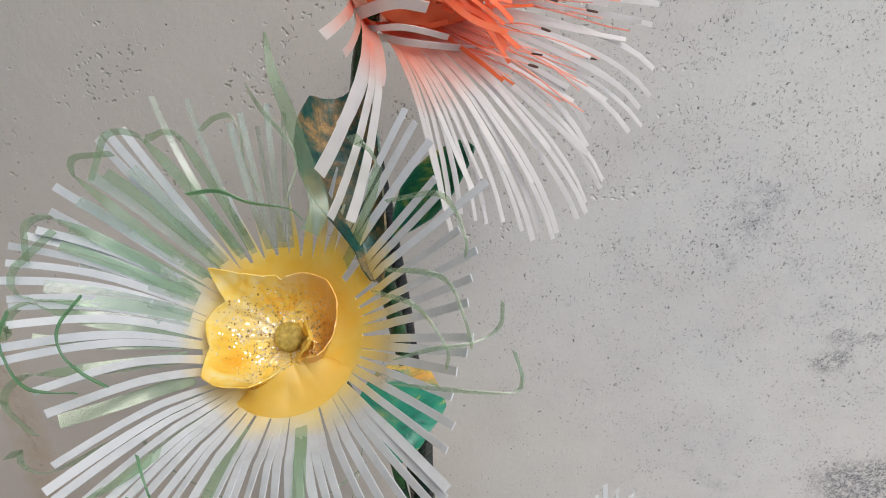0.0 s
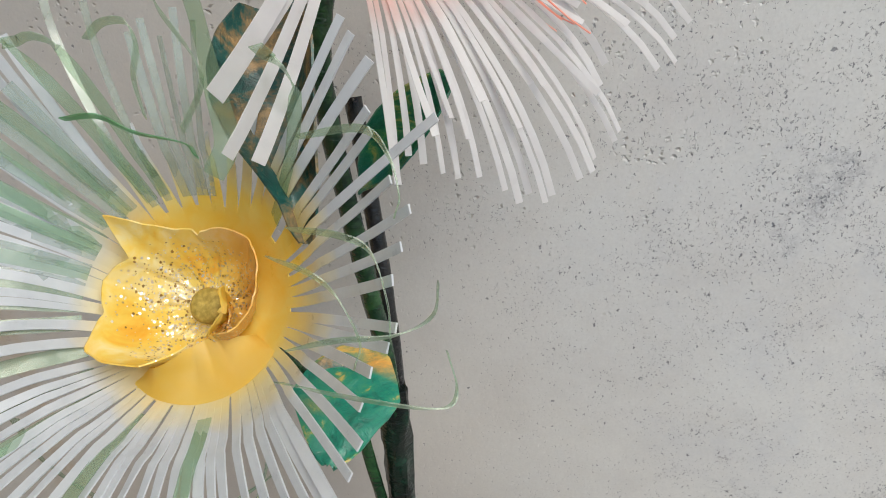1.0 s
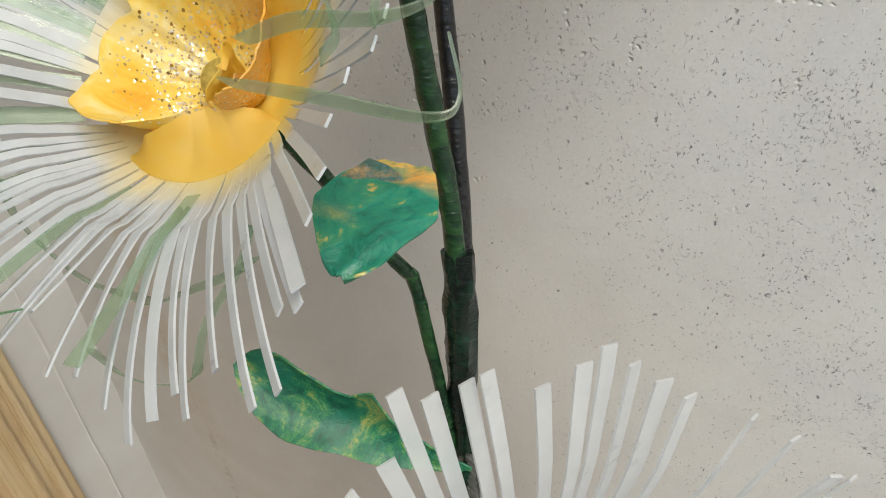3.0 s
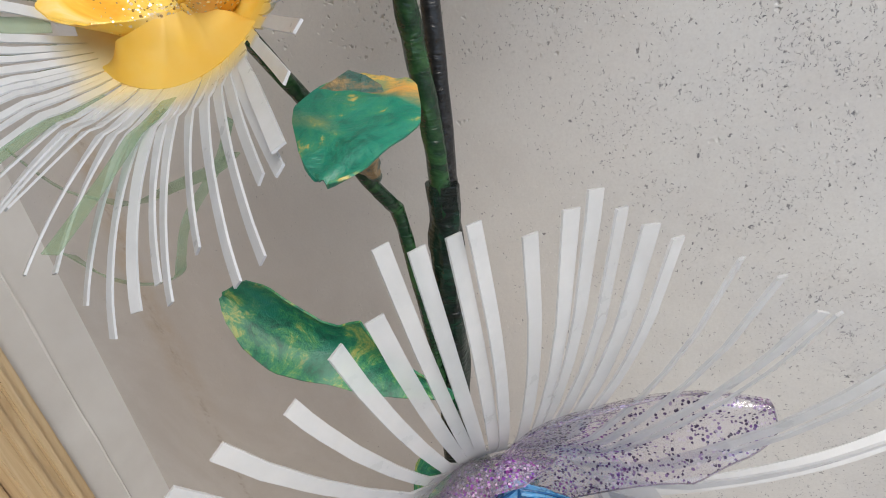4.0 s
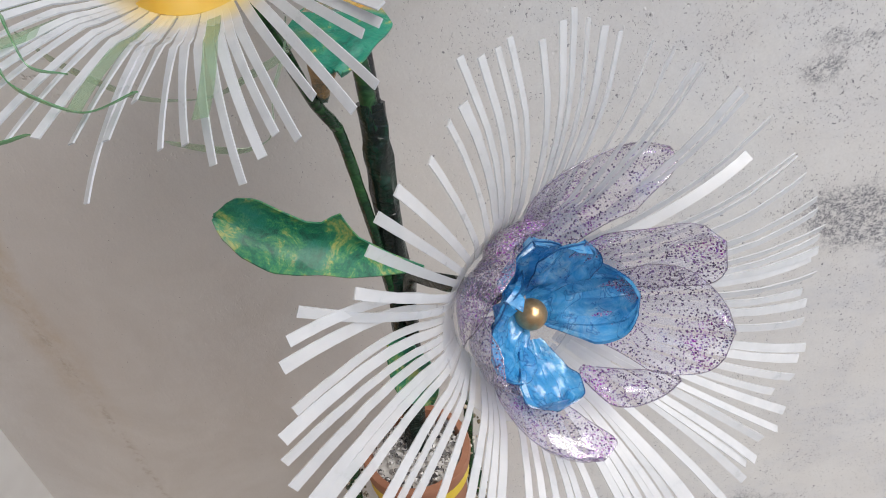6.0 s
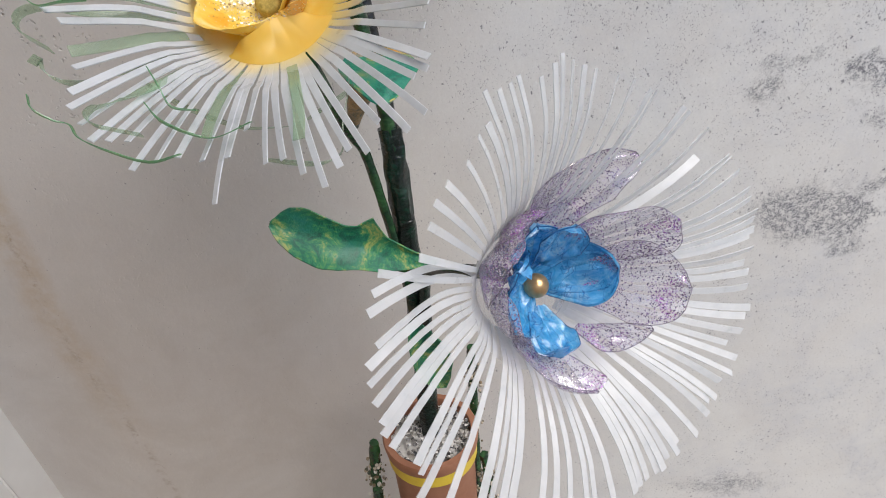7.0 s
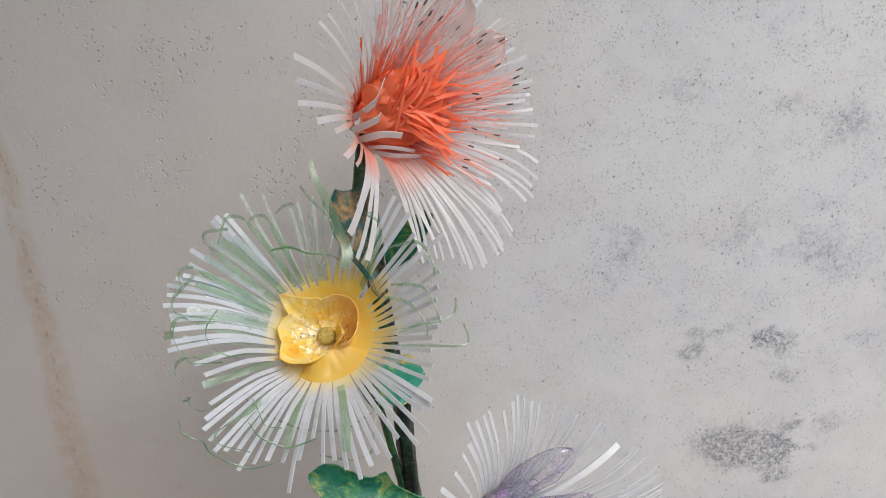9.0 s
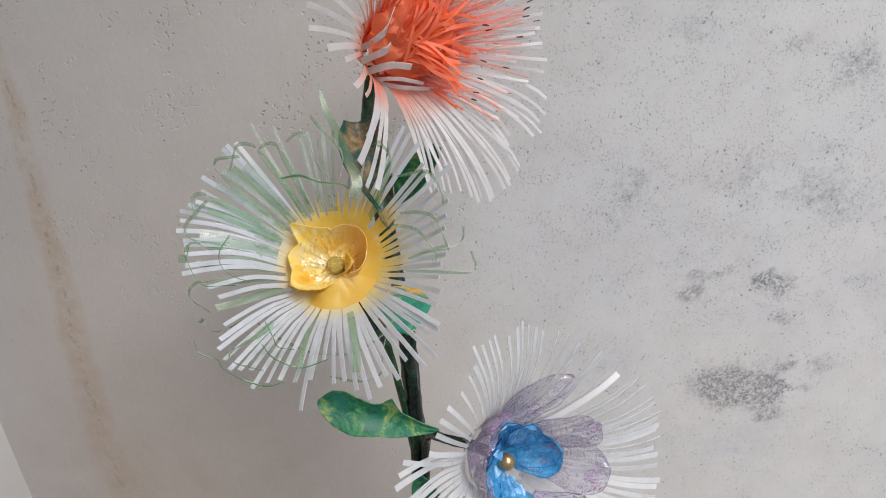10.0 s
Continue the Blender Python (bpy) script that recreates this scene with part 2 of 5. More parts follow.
def plain_rough(name, a, c, scale, rough=0.8, depth=0.0008):
    m, nt, b = material(name, rough)
    v = coords(nt)
    n = noise_of(nt, v, scale, 5, 0.6)
    put(nt, mix(nt, remap(nt, n, 0.3, 0.7), a, c), b.inputs["Base Color"])
    bump(nt, b, noise_of(nt, v, scale * 8, 4, 0.65), 0.4, depth)
    return m


def pine():
    m, nt, b = material("varnished_pine", 0.5)
    v = coords(nt)
    mp = nt.nodes.new("ShaderNodeMapping")
    nt.links.new(v, mp.inputs[0])
    mp.inputs["Scale"].default_value = (14, 14, 0.9)
    g = noise_of(nt, mp.outputs[0], 4, 5, 0.6, 1.2)
    col = ramp(nt, g, (0.3, (0.48, 0.33, 0.18)), (0.55, (0.60, 0.45, 0.27)), (0.75, (0.66, 0.52, 0.34)))
    put(nt, col, b.inputs["Base Color"])
    bump(nt, b, g, 0.25, 0.0006)
    return m


def sheet_white(name, paint=None, reach=(0.04, 0.066), glow=0.35, clear=0.0, plastic=((0.72, 0.74, 0.775), (0.80, 0.815, 0.84)), middle=(0.0, 0.0)):
    """White bottle plastic; paint is the colour sprayed on round the flower's middle, fading out over reach."""
    m, nt, b = material(name, 0.32)
    v = coords(nt)
    grain = noise_of(nt, v, 90, 4, 0.6)
    col = mix(nt, remap(nt, grain, 0.35, 0.7), plastic[0], plastic[1])
    col = mix(nt, calc(nt, "MULTIPLY", piece_random(nt), 0.4), col, tuple(c * 0.93 for c in plastic[0]))
    if paint:
        x, y, z = axes(nt, v)
        flat = nt.nodes.new("ShaderNodeCombineXYZ")
        put(nt, calc(nt, "SUBTRACT", x, middle[0]), flat.inputs[0])
        put(nt, calc(nt, "SUBTRACT", y, middle[1]), flat.inputs[1])
        r = nt.nodes.new("ShaderNodeVectorMath")
        r.operation = "LENGTH"
        nt.links.new(flat.outputs[0], r.inputs[0])
        edge = calc(nt, "ADD", r.outputs["Value"], calc(nt, "MULTIPLY", calc(nt, "SUBTRACT", noise_of(nt, v, 35, 3), 0.5), 0.022))
        fade = remap(nt, edge, reach[0], reach[1], 1.0, 0.0)
        fade = calc(nt, "POWER", fade, 0.9)
        tone = mix(nt, remap(nt, noise_of(nt, v, 55, 4, 0.6, 0.5), 0.35, 0.65), paint[0], paint[1])
        col = mix(nt, fade, col, tone)
    put(nt, col, b.inputs["Base Color"])
    put(nt, remap(nt, grain, 0.3, 0.7, 0.25, 0.42), b.inputs["Roughness"])
    bump(nt, b, grain, 0.12, 0.0005)
    glow_through(m, nt, b, glow, col)
    if clear:
        see_through(nt, clear)
    return m


def sheet_clear(name, color, through_amount, rough=0.15, glow=0.3, tint=(0.98, 0.98, 1.0)):
    m, nt, b = material(name, rough)
    v = coords(nt)
    n = noise_of(nt, v, 40, 4, 0.6)
    col = mix(nt, remap(nt, n, 0.3, 0.7), color, tuple(c * 0.72 for c in color))
    put(nt, col, b.inputs["Base Color"])
    bump(nt, b, n, 0.2, 0.0006)
    glow_through(m, nt, b, glow, col)
    see_through(nt, through_amount, tint, rough)
    return m


def glitter_on(nt, b, v, col, density, scales=(1500, 900), tint=((0.75, 0.55, 0.85), (0.9, 0.9, 0.95), (0.35, 0.2, 0.5))):
    """Scatters metal flakes over a colour; returns the colour and the mask of the flakes."""
    mask = None
    for scale in scales:
        c = cells(nt, v, scale)
        r, g, bl = axes(nt, c.outputs["Color"])
        on = calc(nt, "MULTIPLY", calc(nt, "LESS_THAN", r, density), calc(nt, "LESS_THAN", c.outputs["Distance"], 0.42))
        col = mix(nt, on, col, ramp(nt, g, (0.2, tint[0]), (0.5, tint[1]), (0.8, tint[2])))
        mask = on if mask is None else calc(nt, "MAXIMUM", mask, on)
        last = c
    put(nt, calc(nt, "MULTIPLY", mask, 0.7), b.inputs["Metallic"])
    nm = nt.nodes.new("ShaderNodeNormalMap")
    nm.space = "OBJECT"
    jit = nt.nodes.new("ShaderNodeVectorMath")
    jit.operation = "SUBTRACT"
    nt.links.new(last.outputs["Color"], jit.inputs[0])
    jit.inputs[1].default_value = (0.5, 0.5, 0.5)
    sc = nt.nodes.new("ShaderNodeVectorMath")
    sc.operation = "SCALE"
    nt.links.new(jit.outputs[0], sc.inputs[0])
    put(nt, calc(nt, "MULTIPLY", mask, 0.9), sc.inputs["Scale"])
    geo = nt.nodes.new("ShaderNodeNewGeometry")
    ad = nt.nodes.new("ShaderNodeVectorMath")
    ad.operation = "ADD"
    nt.links.new(geo.outputs["Normal"], ad.inputs[0])
    nt.links.new(sc.outputs[0], ad.inputs[1])
    nz = nt.nodes.new("ShaderNodeVectorMath")
    nz.operation = "NORMALIZE"
    nt.links.new(ad.outputs[0], nz.inputs[0])
    nt.links.new(nz.outputs[0], b.inputs["Normal"])
    return col, mask


def glitter_petal():
    m, nt, b = material("clear_petal_with_glitter", 0.2)
    v = coords(nt)
    patch = noise_of(nt, v, 34, 3, 0.6, 0.4)
    heavy = remap(nt, patch, 0.53, 0.64)
    base = mix(nt, heavy, (0.93, 0.93, 0.95), (0.84, 0.70, 0.87))
    mask, col = None, base
    dark = ((0.085, 0.06, 0.13), (0.30, 0.20, 0.42))
    for scale, size, few, many in ((1000, 0.43, 0.15, 0.48), (720, 0.38, 0.10, 0.34)):
        c = cells(nt, v, scale)
        pick, hue, other = axes(nt, c.outputs["Color"])
        on = calc(nt, "MULTIPLY", calc(nt, "LESS_THAN", pick, remap(nt, patch, 0.40, 0.58, few, many)), calc(nt, "LESS_THAN", c.outputs["Distance"], size))
        plain = ramp(nt, hue, (0.3, dark[0]), (0.75, dark[1]), (0.95, (0.75, 0.70, 0.82)))
        rich = ramp(nt, other, (0.1, (0.08, 0.02, 0.14)), (0.4, (0.44, 0.06, 0.46)), (0.65, (0.24, 0.08, 0.56)), (0.9, (0.88, 0.66, 0.92)))
        col = mix(nt, on, col, mix(nt, heavy, plain, rich))
        mask = on if mask is None else calc(nt, "MAXIMUM", mask, on)
    put(nt, col, b.inputs["Base Color"])
    put(nt, calc(nt, "MULTIPLY", mask, 0.35), b.inputs["Metallic"])
    glow_through(m, nt, b, 0.2, col)
    clear = remap(nt, patch, 0.48, 0.66, 0.96, 0.86)
    see_through(nt, calc(nt, "MULTIPLY", clear, calc(nt, "SUBTRACT", 1.0, mask)), (0.97, 0.955, 0.98), 0.10)
    return m


def blue_petal():
    m, nt, b = material("blue_painted_clear_plastic", 0.16)
    v = coords(nt)
    streak = noise_of(nt, v, 90, 6, 0.7, 1.8)
    broad = noise_of(nt, v, 42, 2, 0.5, 0.5)
    t = calc(nt, "ADD", calc(nt, "MULTIPLY", streak, 0.6), calc(nt, "MULTIPLY", broad, 0.4))
    col = ramp(nt, t, (0.32, (0.02, 0.20, 0.50)), (0.44, (0.06, 0.42, 0.78)), (0.54, (0.16, 0.56, 0.90)), (0.66, (0.52, 0.84, 0.98)))
    # wrinkles drawn as dark blue lines, their shade put into the colour
    crease = calc(nt, "ABSOLUTE", calc(nt, "SUBTRACT", noise_of(nt, v, 62, 3, 0.6, 1.2), 0.5))
    col = mix(nt, remap(nt, crease, 0.0, 0.022, 0.75, 0.0), col, (0.015, 0.14, 0.40))
    put(nt, col, b.inputs["Base Color"])
    bump(nt, b, streak, 0.8, 0.0016)
    glow_through(m, nt, b, 0.4, col)
    see_through(nt, remap(nt, broad, 0.4, 0.65, 0.18, 0.48), (0.5, 0.80, 0.98), 0.22)
    return m


def yellow_cup():
    m, nt, b = material("yellow_painted_cup_with_glitter", 0.3)
    v = coords(nt)
    n = noise_of(nt, v, 45, 4, 0.6, 0.6)
    x, y, z = axes(nt, v)
    col = ramp(nt, n, (0.33, (0.91, 0.48, 0.05)), (0.43, (0.94, 0.66, 0.11)), (0.52, (0.95, 0.73, 0.19)), (0.63, (0.96, 0.82, 0.40)))
    col = mix(nt, remap(nt, calc(nt, "ADD", z, calc(nt, "MULTIPLY", n, 0.012)), 0.028, 0.036, 0, 0.4), col, (0.90, 0.46, 0.04))
    col = mix(nt, remap(nt, calc(nt, "ADD", x, calc(nt, "MULTIPLY", n, 0.012)), 0.006, 0.026, 0, 0.6), col, (0.86, 0.40, 0.08))
    near = remap(nt, away(nt, v, (-0.003, 0.0, 0.0), (0.035, 0.030, 0.06)), 0.45, 1.05, 0.55, 0.0)
    col, mask = glitter_on(nt, b, v, col, calc(nt, "MULTIPLY", near, remap(nt, n, 0.35, 0.6, 0.4, 1.3)), (1000, 620), ((0.95, 0.85, 0.7), (1.0, 0.97, 0.92), (0.45, 0.3, 0.12)))
    put(nt, col, b.inputs["Base Color"])
    b.inputs["Coat Weight"].default_value = 0.12
    glow_through(m, nt, b, 0.25, col)
    return m


def leaf_paint(name, colors, scale=30):
    """Paint dabbed on in several colours, streaked, on crinkled plastic."""
    m, nt, b = material(name, 0.42)
    v = coords(nt)
    n = noise_of(nt, v, scale, 6, 0.72, 0.9)
    fine = noise_of(nt, v, scale * 5, 4, 0.7, 1.2)
    p = noise_of(nt, v, scale * 0.5, 3, 0.55, 1.0)
    t = calc(nt, "ADD", n, calc(nt, "MULTIPLY", calc(nt, "SUBTRACT", fine, 0.5), 0.30))
    col = ramp(nt, t, (0.34, colors[0]), (0.46, colors[1]), (0.54, colors[2]), (0.62, colors[3]))
    col = mix(nt, remap(nt, p, 0.55, 0.66), col, ramp(nt, t, (0.36, colors[1]), (0.60, colors[4])))
    col = mix(nt, remap(nt, fine, 0.60, 0.75, 0, 0.5), col, colors[0])
    put(nt, col, b.inputs["Base Color"])
    put(nt, remap(nt, fine, 0.3, 0.7, 0.30, 0.55), b.inputs["Roughness"])
    b.inputs["Coat Weight"].default_value = 0.15
    bump(nt, b, calc(nt, "ADD", noise_of(nt, v, scale * 3, 5, 0.65, 1.4), calc(nt, "MULTIPLY", fine, 0.5)), 0.6, 0.0018)
    return m


def wrap_film(name, a, c):
    m, nt, b = material(name, 0.24)
    v = coords(nt)
    n = noise_of(nt, v, 45, 5, 0.65, 1.2)
    put(nt, mix(nt, remap(nt, n, 0.42, 0.68), a, c), b.inputs["Base Color"])
    mp = nt.nodes.new("ShaderNodeMapping")
    nt.links.new(v, mp.inputs[0])
    mp.inputs["Scale"].default_value = (60, 60, 190)
    mp.inputs["Rotation"].default_value = (0.5, 0.3, 0)
    bump(nt, b, noise_of(nt, mp.outputs[0], 1.2, 2, 0.5, 0.8), 0.7, 0.0020)
    return m


def pearl_gold():
    m, nt, b = material("gold_pearl_paint", 0.28, 0.75)
    v = coords(nt)
    n = noise_of(nt, v, 260, 4, 0.6)
    put(nt, mix(nt, remap(nt, n, 0.35, 0.7), (0.42, 0.25, 0.11), (0.56, 0.37, 0.19)), b.inputs["Base Color"])
    bump(nt, b, n, 0.15, 0.0003)
    return m


def island_mix(name, stops, rough=0.6, depth=0.0006, scale=300):
    """Colour by separate piece, for pebbles and crumbs."""
    m, nt, b = material(name, rough)
    geo = nt.nodes.new("ShaderNodeNewGeometry")
    col = ramp(nt, geo.outputs["Random Per Island"], *stops)
    n = noise_of(nt, coords(nt), scale, 4, 0.6)
    put(nt, mix(nt, remap(nt, n, 0.4, 0.7, 0, 0.3), col, (0.2, 0.19, 0.18)), b.inputs["Base Color"])
    bump(nt, b, n, 0.3, depth)
    return m


def stamen_paint(name, a, c, through):
    m, nt, b = material(name, 0.35)
    v = coords(nt)
    n = noise_of(nt, v, 60, 4, 0.6)
    put(nt, mix(nt, remap(nt, n, 0.35, 0.7), a, c), b.inputs["Base Color"])
    glow_through(m, nt, b, 0.6, through)
    return m


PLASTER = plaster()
PLASTER_PLAIN = plain_rough("plain_plaster", (0.545, 0.52, 0.495), (0.625, 0.61, 0.59), 6)
CEMENT = plain_rough("cement_floor", (0.12, 0.115, 0.11), (0.18, 0.17, 0.16), 9, 0.7)
PINE = pine()
WHITE_PLAIN = sheet_white("frosted_white_strip", glow=0.35, clear=0.42, plastic=((0.78, 0.80, 0.83), (0.88, 0.89, 0.91)))
# dimmer copy of the white strip, for strips turned from the light
FROST_DIM = sheet_white("frosted_strip_dimmed", glow=0.35, clear=0.44, plastic=((0.72, 0.74, 0.77), (0.83, 0.845, 0.87)))
WHITE_YELLOW = sheet_white("white_strip_sprayed_yellow", ((0.97, 0.70, 0.11), (0.97, 0.79, 0.22)), (0.041, 0.064), 0.35, 0.0, ((0.65, 0.67, 0.705), (0.75, 0.765, 0.80)), (0.009, 0.008))
WHITE_PINK = sheet_white("white_strip_sprayed_coral", plastic=((0.84, 0.825, 0.835), (0.91, 0.90, 0.905)), paint=((1.0, 0.34, 0.18), (1.0, 0.54, 0.42)), reach=(0.024, 0.070), glow=0.62, clear=0.1)
GREEN_CLEAR = sheet_clear("clear_green_strip", (0.46, 0.62, 0.44), 0.80, 0.3, tint=(0.87, 0.945, 0.86))
GREEN_LOOP = sheet_clear("green_loop", (0.16, 0.42, 0.20), 0.50, 0.3, tint=(0.66, 0.88, 0.66))
HAZY = sheet_clear("hazy_clear_strip", (0.66, 0.72, 0.67), 0.64, 0.22, tint=(0.94, 0.97, 0.94))
FROST_CLEAR = sheet_clear("frosted_clear_plastic", (0.85, 0.87, 0.90), 0.72, 0.25)
PETAL_CLEAR = glitter_petal()
PETAL_BLUE = blue_petal()
CUP_YELLOW = yellow_cup()
FOLD_YELLOW = stamen_paint("yellow_painted_film", (0.94, 0.69, 0.12), (0.95, 0.79, 0.27), (0.96, 0.78, 0.24))
RIM_LILAC = sheet_clear("smoky_lilac_edge", (0.40, 0.34, 0.44), 0.5)
RIM_BLUE = sheet_clear("dark_blue_edge", (0.02, 0.13, 0.34), 0.15)
CORE = plain_rough("olive_core", (0.28, 0.20, 0.03), (0.58, 0.42, 0.10), 420, 0.6, 0.0008)
ORANGE_FILM = stamen_paint("orange_film", (1.0, 0.28, 0.11), (1.0, 0.39, 0.20), (1.0, 0.34, 0.14))
ORANGE = stamen_paint("orange_ribbon", (1.0, 0.30, 0.12), (1.0, 0.42, 0.25), (1.0, 0.38, 0.18))
CREAM = sheet_white("cream_white_strip", glow=0.4, plastic=((0.80, 0.76, 0.74), (0.87, 0.84, 0.82)))
PINK_THREAD = stamen_paint("pink_red_film", (1.0, 0.44, 0.34), (1.0, 0.64, 0.56), (1.0, 0.60, 0.50))
PINK_FILM = sheet_clear("pale_pink_film", (1.0, 0.80, 0.76), 0.55, 0.25, 0.4, (1.0, 0.95, 0.93))
DARK_TIP = plain_rough("scorched_tip", (0.05, 0.025, 0.02), (0.12, 0.05, 0.04), 300, 0.5)
LEAF_TEAL = leaf_paint("teal_and_ochre_leaf_paint", ((0.004, 0.03, 0.028), (0.005, 0.075, 0.065), (0.16, 0.12, 0.06), (0.40, 0.25, 0.10), (0.44, 0.25, 0.09)))
LEAF_GREEN = leaf_paint("green_leaf_paint", ((0.006, 0.07, 0.045), (0.010, 0.16, 0.085), (0.06, 0.25, 0.09), (0.34, 0.37, 0.11), (0.012, 0.15, 0.14)), 46)
LEAF_MIX = leaf_paint("emerald_and_yellow_leaf_paint", ((0.006, 0.10, 0.07), (0.008, 0.19, 0.13), (0.03, 0.22, 0.12), (0.60, 0.42, 0.09), (0.62, 0.32, 0.07)), 24)
STEM_DARK = wrap_film("black_green_wrap", (0.005, 0.008, 0.007), (0.008, 0.032, 0.020))
STEM_GREEN = wrap_film("dark_green_wrap", (0.008, 0.03, 0.014), (0.03, 0.10, 0.03))
STEM_BLACK = wrap_film("black_wrap", (0.012, 0.012, 0.013), (0.03, 0.03, 0.032))
TERRACOTTA = plain_rough("terracotta_paint", (0.24, 0.10, 0.055), (0.32, 0.15, 0.09), 30, 0.6, 0.0005)
YELLOW_BAND = plain_rough("yellow_band_paint", (0.62, 0.44, 0.03), (0.70, 0.52, 0.06), 60, 0.5, 0.0004)
PEBBLE = island_mix("pebbles", ((0.1, (0.03, 0.03, 0.035)), (0.3, (0.18, 0.17, 0.16)), (0.5, (0.45, 0.43, 0.41)), (0.9, (0.68, 0.66, 0.63))))
CRUST = island_mix("bark_crumbs", ((0.1, (0.03, 0.04, 0.02)), (0.4, (0.14, 0.10, 0.05)), (0.65, (0.40, 0.33, 0.24)), (0.9, (0.62, 0.58, 0.52))))


# ---- mesh helpers ----
def mesh_of(name, bm, mat, smooth=True):
    me = bpy.data.meshes.new(name)
    bmesh.ops.recalc_face_normals(bm, faces=bm.faces)
    bm.to_mesh(me)
    bm.free()
    me.materials.append(mat)
    if smooth:
        me.polygons.foreach_set("use_smooth", [True] * len(me.polygons))
        me.set_sharp_from_angle(angle=radians(42))
    return me


def part(name, bm, mat, parent, label="", smooth=True):
    ob = new(name, mesh_of(name, bm, mat, smooth))
    ob.parent = parent
    return tagged(ob, label)


def thing(name, label, category, m=None, group="", kind=""):
    ob = new(name)
    ob.empty_display_size = 0.02
    if m is not None:
        ob.matrix_world = m
    return tagged(ob, label, category, group, kind)


def box(bm, lo, hi, bevel=0.0):
    g = bmesh.ops.create_cube(bm, size=1.0)
    for v in g["verts"]:
        v.co = Vector([lo[k] + (v.co[k] + 0.5) * (hi[k] - lo[k]) for k in range(3)])
    if bevel:
        bmesh.ops.bevel(bm, geom=list({e for v in g["verts"] for e in v.link_edges}), offset=bevel, segments=2, affect="EDGES")
    return g["verts"]


def boxed(lo, hi, bevel=0.0):
    bm = bmesh.new()
    box(bm, lo, hi, bevel)
    return bm


def ribbon(points, across, widths, thick):
    """A flat strip along points; across: its width's direction at each point."""
    bm = bmesh.new()
    rings = []
    n = len(points)
    for k, p in enumerate(points):
        along = (points[min(k + 1, n - 1)] - points[max(k - 1, 0)]).normalized()
        side = across[k] - along * across[k].dot(along)
        side = side.normalized() if side.length > 1e-6 else along.orthogonal().normalized()
        up = along.cross(side)
        w, t = widths[k] / 2, thick / 2
        rings.append([bm.verts.new(p + side * a * w + up * c * t) for a, c in ((-1, -1), (1, -1), (1, 1), (-1, 1))])
    for a, c in zip(rings, rings[1:]):
        for j in range(4):
            bm.faces.new((a[j], a[(j + 1) % 4], c[(j + 1) % 4], c[j]))
    bm.faces.new(rings[0])
    bm.faces.new(rings[-1])
    return bm


def sheet(grid, thick, closed=False):
    """A thin curved sheet from rows of points, thickened."""
    bm = bmesh.new()
    rows = [[bm.verts.new(p) for p in r] for r in grid]
    for a, c in zip(rows, rows[1:]):
        n = len(a)
        for j in range(n if closed else n - 1):
            bm.faces.new((a[j], a[(j + 1) % n], c[(j + 1) % n], c[j]))
    bmesh.ops.recalc_face_normals(bm, faces=bm.faces)
    bmesh.ops.solidify(bm, geom=bm.faces[:], thickness=thick)
    return bm


def lathe(profile, n=40, cap=False):
    bm = bmesh.new()
    rows = []
    for r, z in profile:
        rows.append([bm.verts.new((r * math.cos(2 * math.pi * k / n), r * math.sin(2 * math.pi * k / n), z)) for k in range(n)])
    for a, c in zip(rows, rows[1:]):
        for j in range(n):
            bm.faces.new((a[j], a[(j + 1) % n], c[(j + 1) % n], c[j]))
    if cap:
        bm.faces.new(rows[0])
        bm.faces.new(rows[-1])
    return bm


def smooth_path(points, steps=8):
    """Points on a smooth line through the given ones."""
    p = [Vector(q) for q in points]
    p = [p[0] * 2 - p[1]] + p + [p[-1] * 2 - p[-2]]
    out = []
    for k in range(1, len(p) - 2):
        for s in range(steps):
            t = s / steps
            a, b, c, d = p[k - 1], p[k], p[k + 1], p[k + 2]
            out.append(0.5 * (2 * b + (c - a) * t + (2 * a - 5 * b + 4 * c - d) * t * t + (3 * b - a - 3 * c + d) * t ** 3))
    out.append(p[-2].copy())
    return out


def tube(points, radius, n=12, wrinkle=0.0, seed=0):
    """A closed round stick along points; radius may be a function of 0..1."""
    bm = bmesh.new()
    rings = []
    side = None
    for k, p in enumerate(points):
        along = (points[min(k + 1, len(points) - 1)] - points[max(k - 1, 0)]).normalized()
        side = along.orthogonal() if side is None else side - along * side.dot(along)
        side.normalize()
        up = along.cross(side)
        r = radius(k / (len(points) - 1)) if callable(radius) else radius
        ring = []
        for j in range(n):
            a = 2 * math.pi * j / n
            rr = r * (1 + wrinkle * noise.noise(Vector((math.cos(a) * 1.5 + seed, math.sin(a) * 1.5, k * 0.45))))
            ring.append(bm.verts.new(p + side * math.cos(a) * rr + up * math.sin(a) * rr))
        rings.append(ring)
    for a, c in zip(rings, rings[1:]):
        for j in range(n):
            bm.faces.new((a[j], a[(j + 1) % n], c[(j + 1) % n], c[j]))
    bm.faces.new(rings[0])
    bm.faces.new(rings[-1])
    return bm


def lerp_table(table, x):
    for (a, b), (c, d) in zip(table, table[1:]):
        if x <= c:
            return b + (d - b) * (x - a) / (c - a)
    (a, b), (c, d) = table[-2:]
    return d + (d - b) / (c - a) * (x - c)


def facing(centre, axis):
    """The pose of a flower whose open side looks along axis."""
    n = Vector(axis).normalized()
    u = Vector((0, 0, 1)).cross(n).normalized()
    v = n.cross(u)
    return Matrix.Translation(centre) @ Matrix((u, v, n)).transposed().to_4x4()


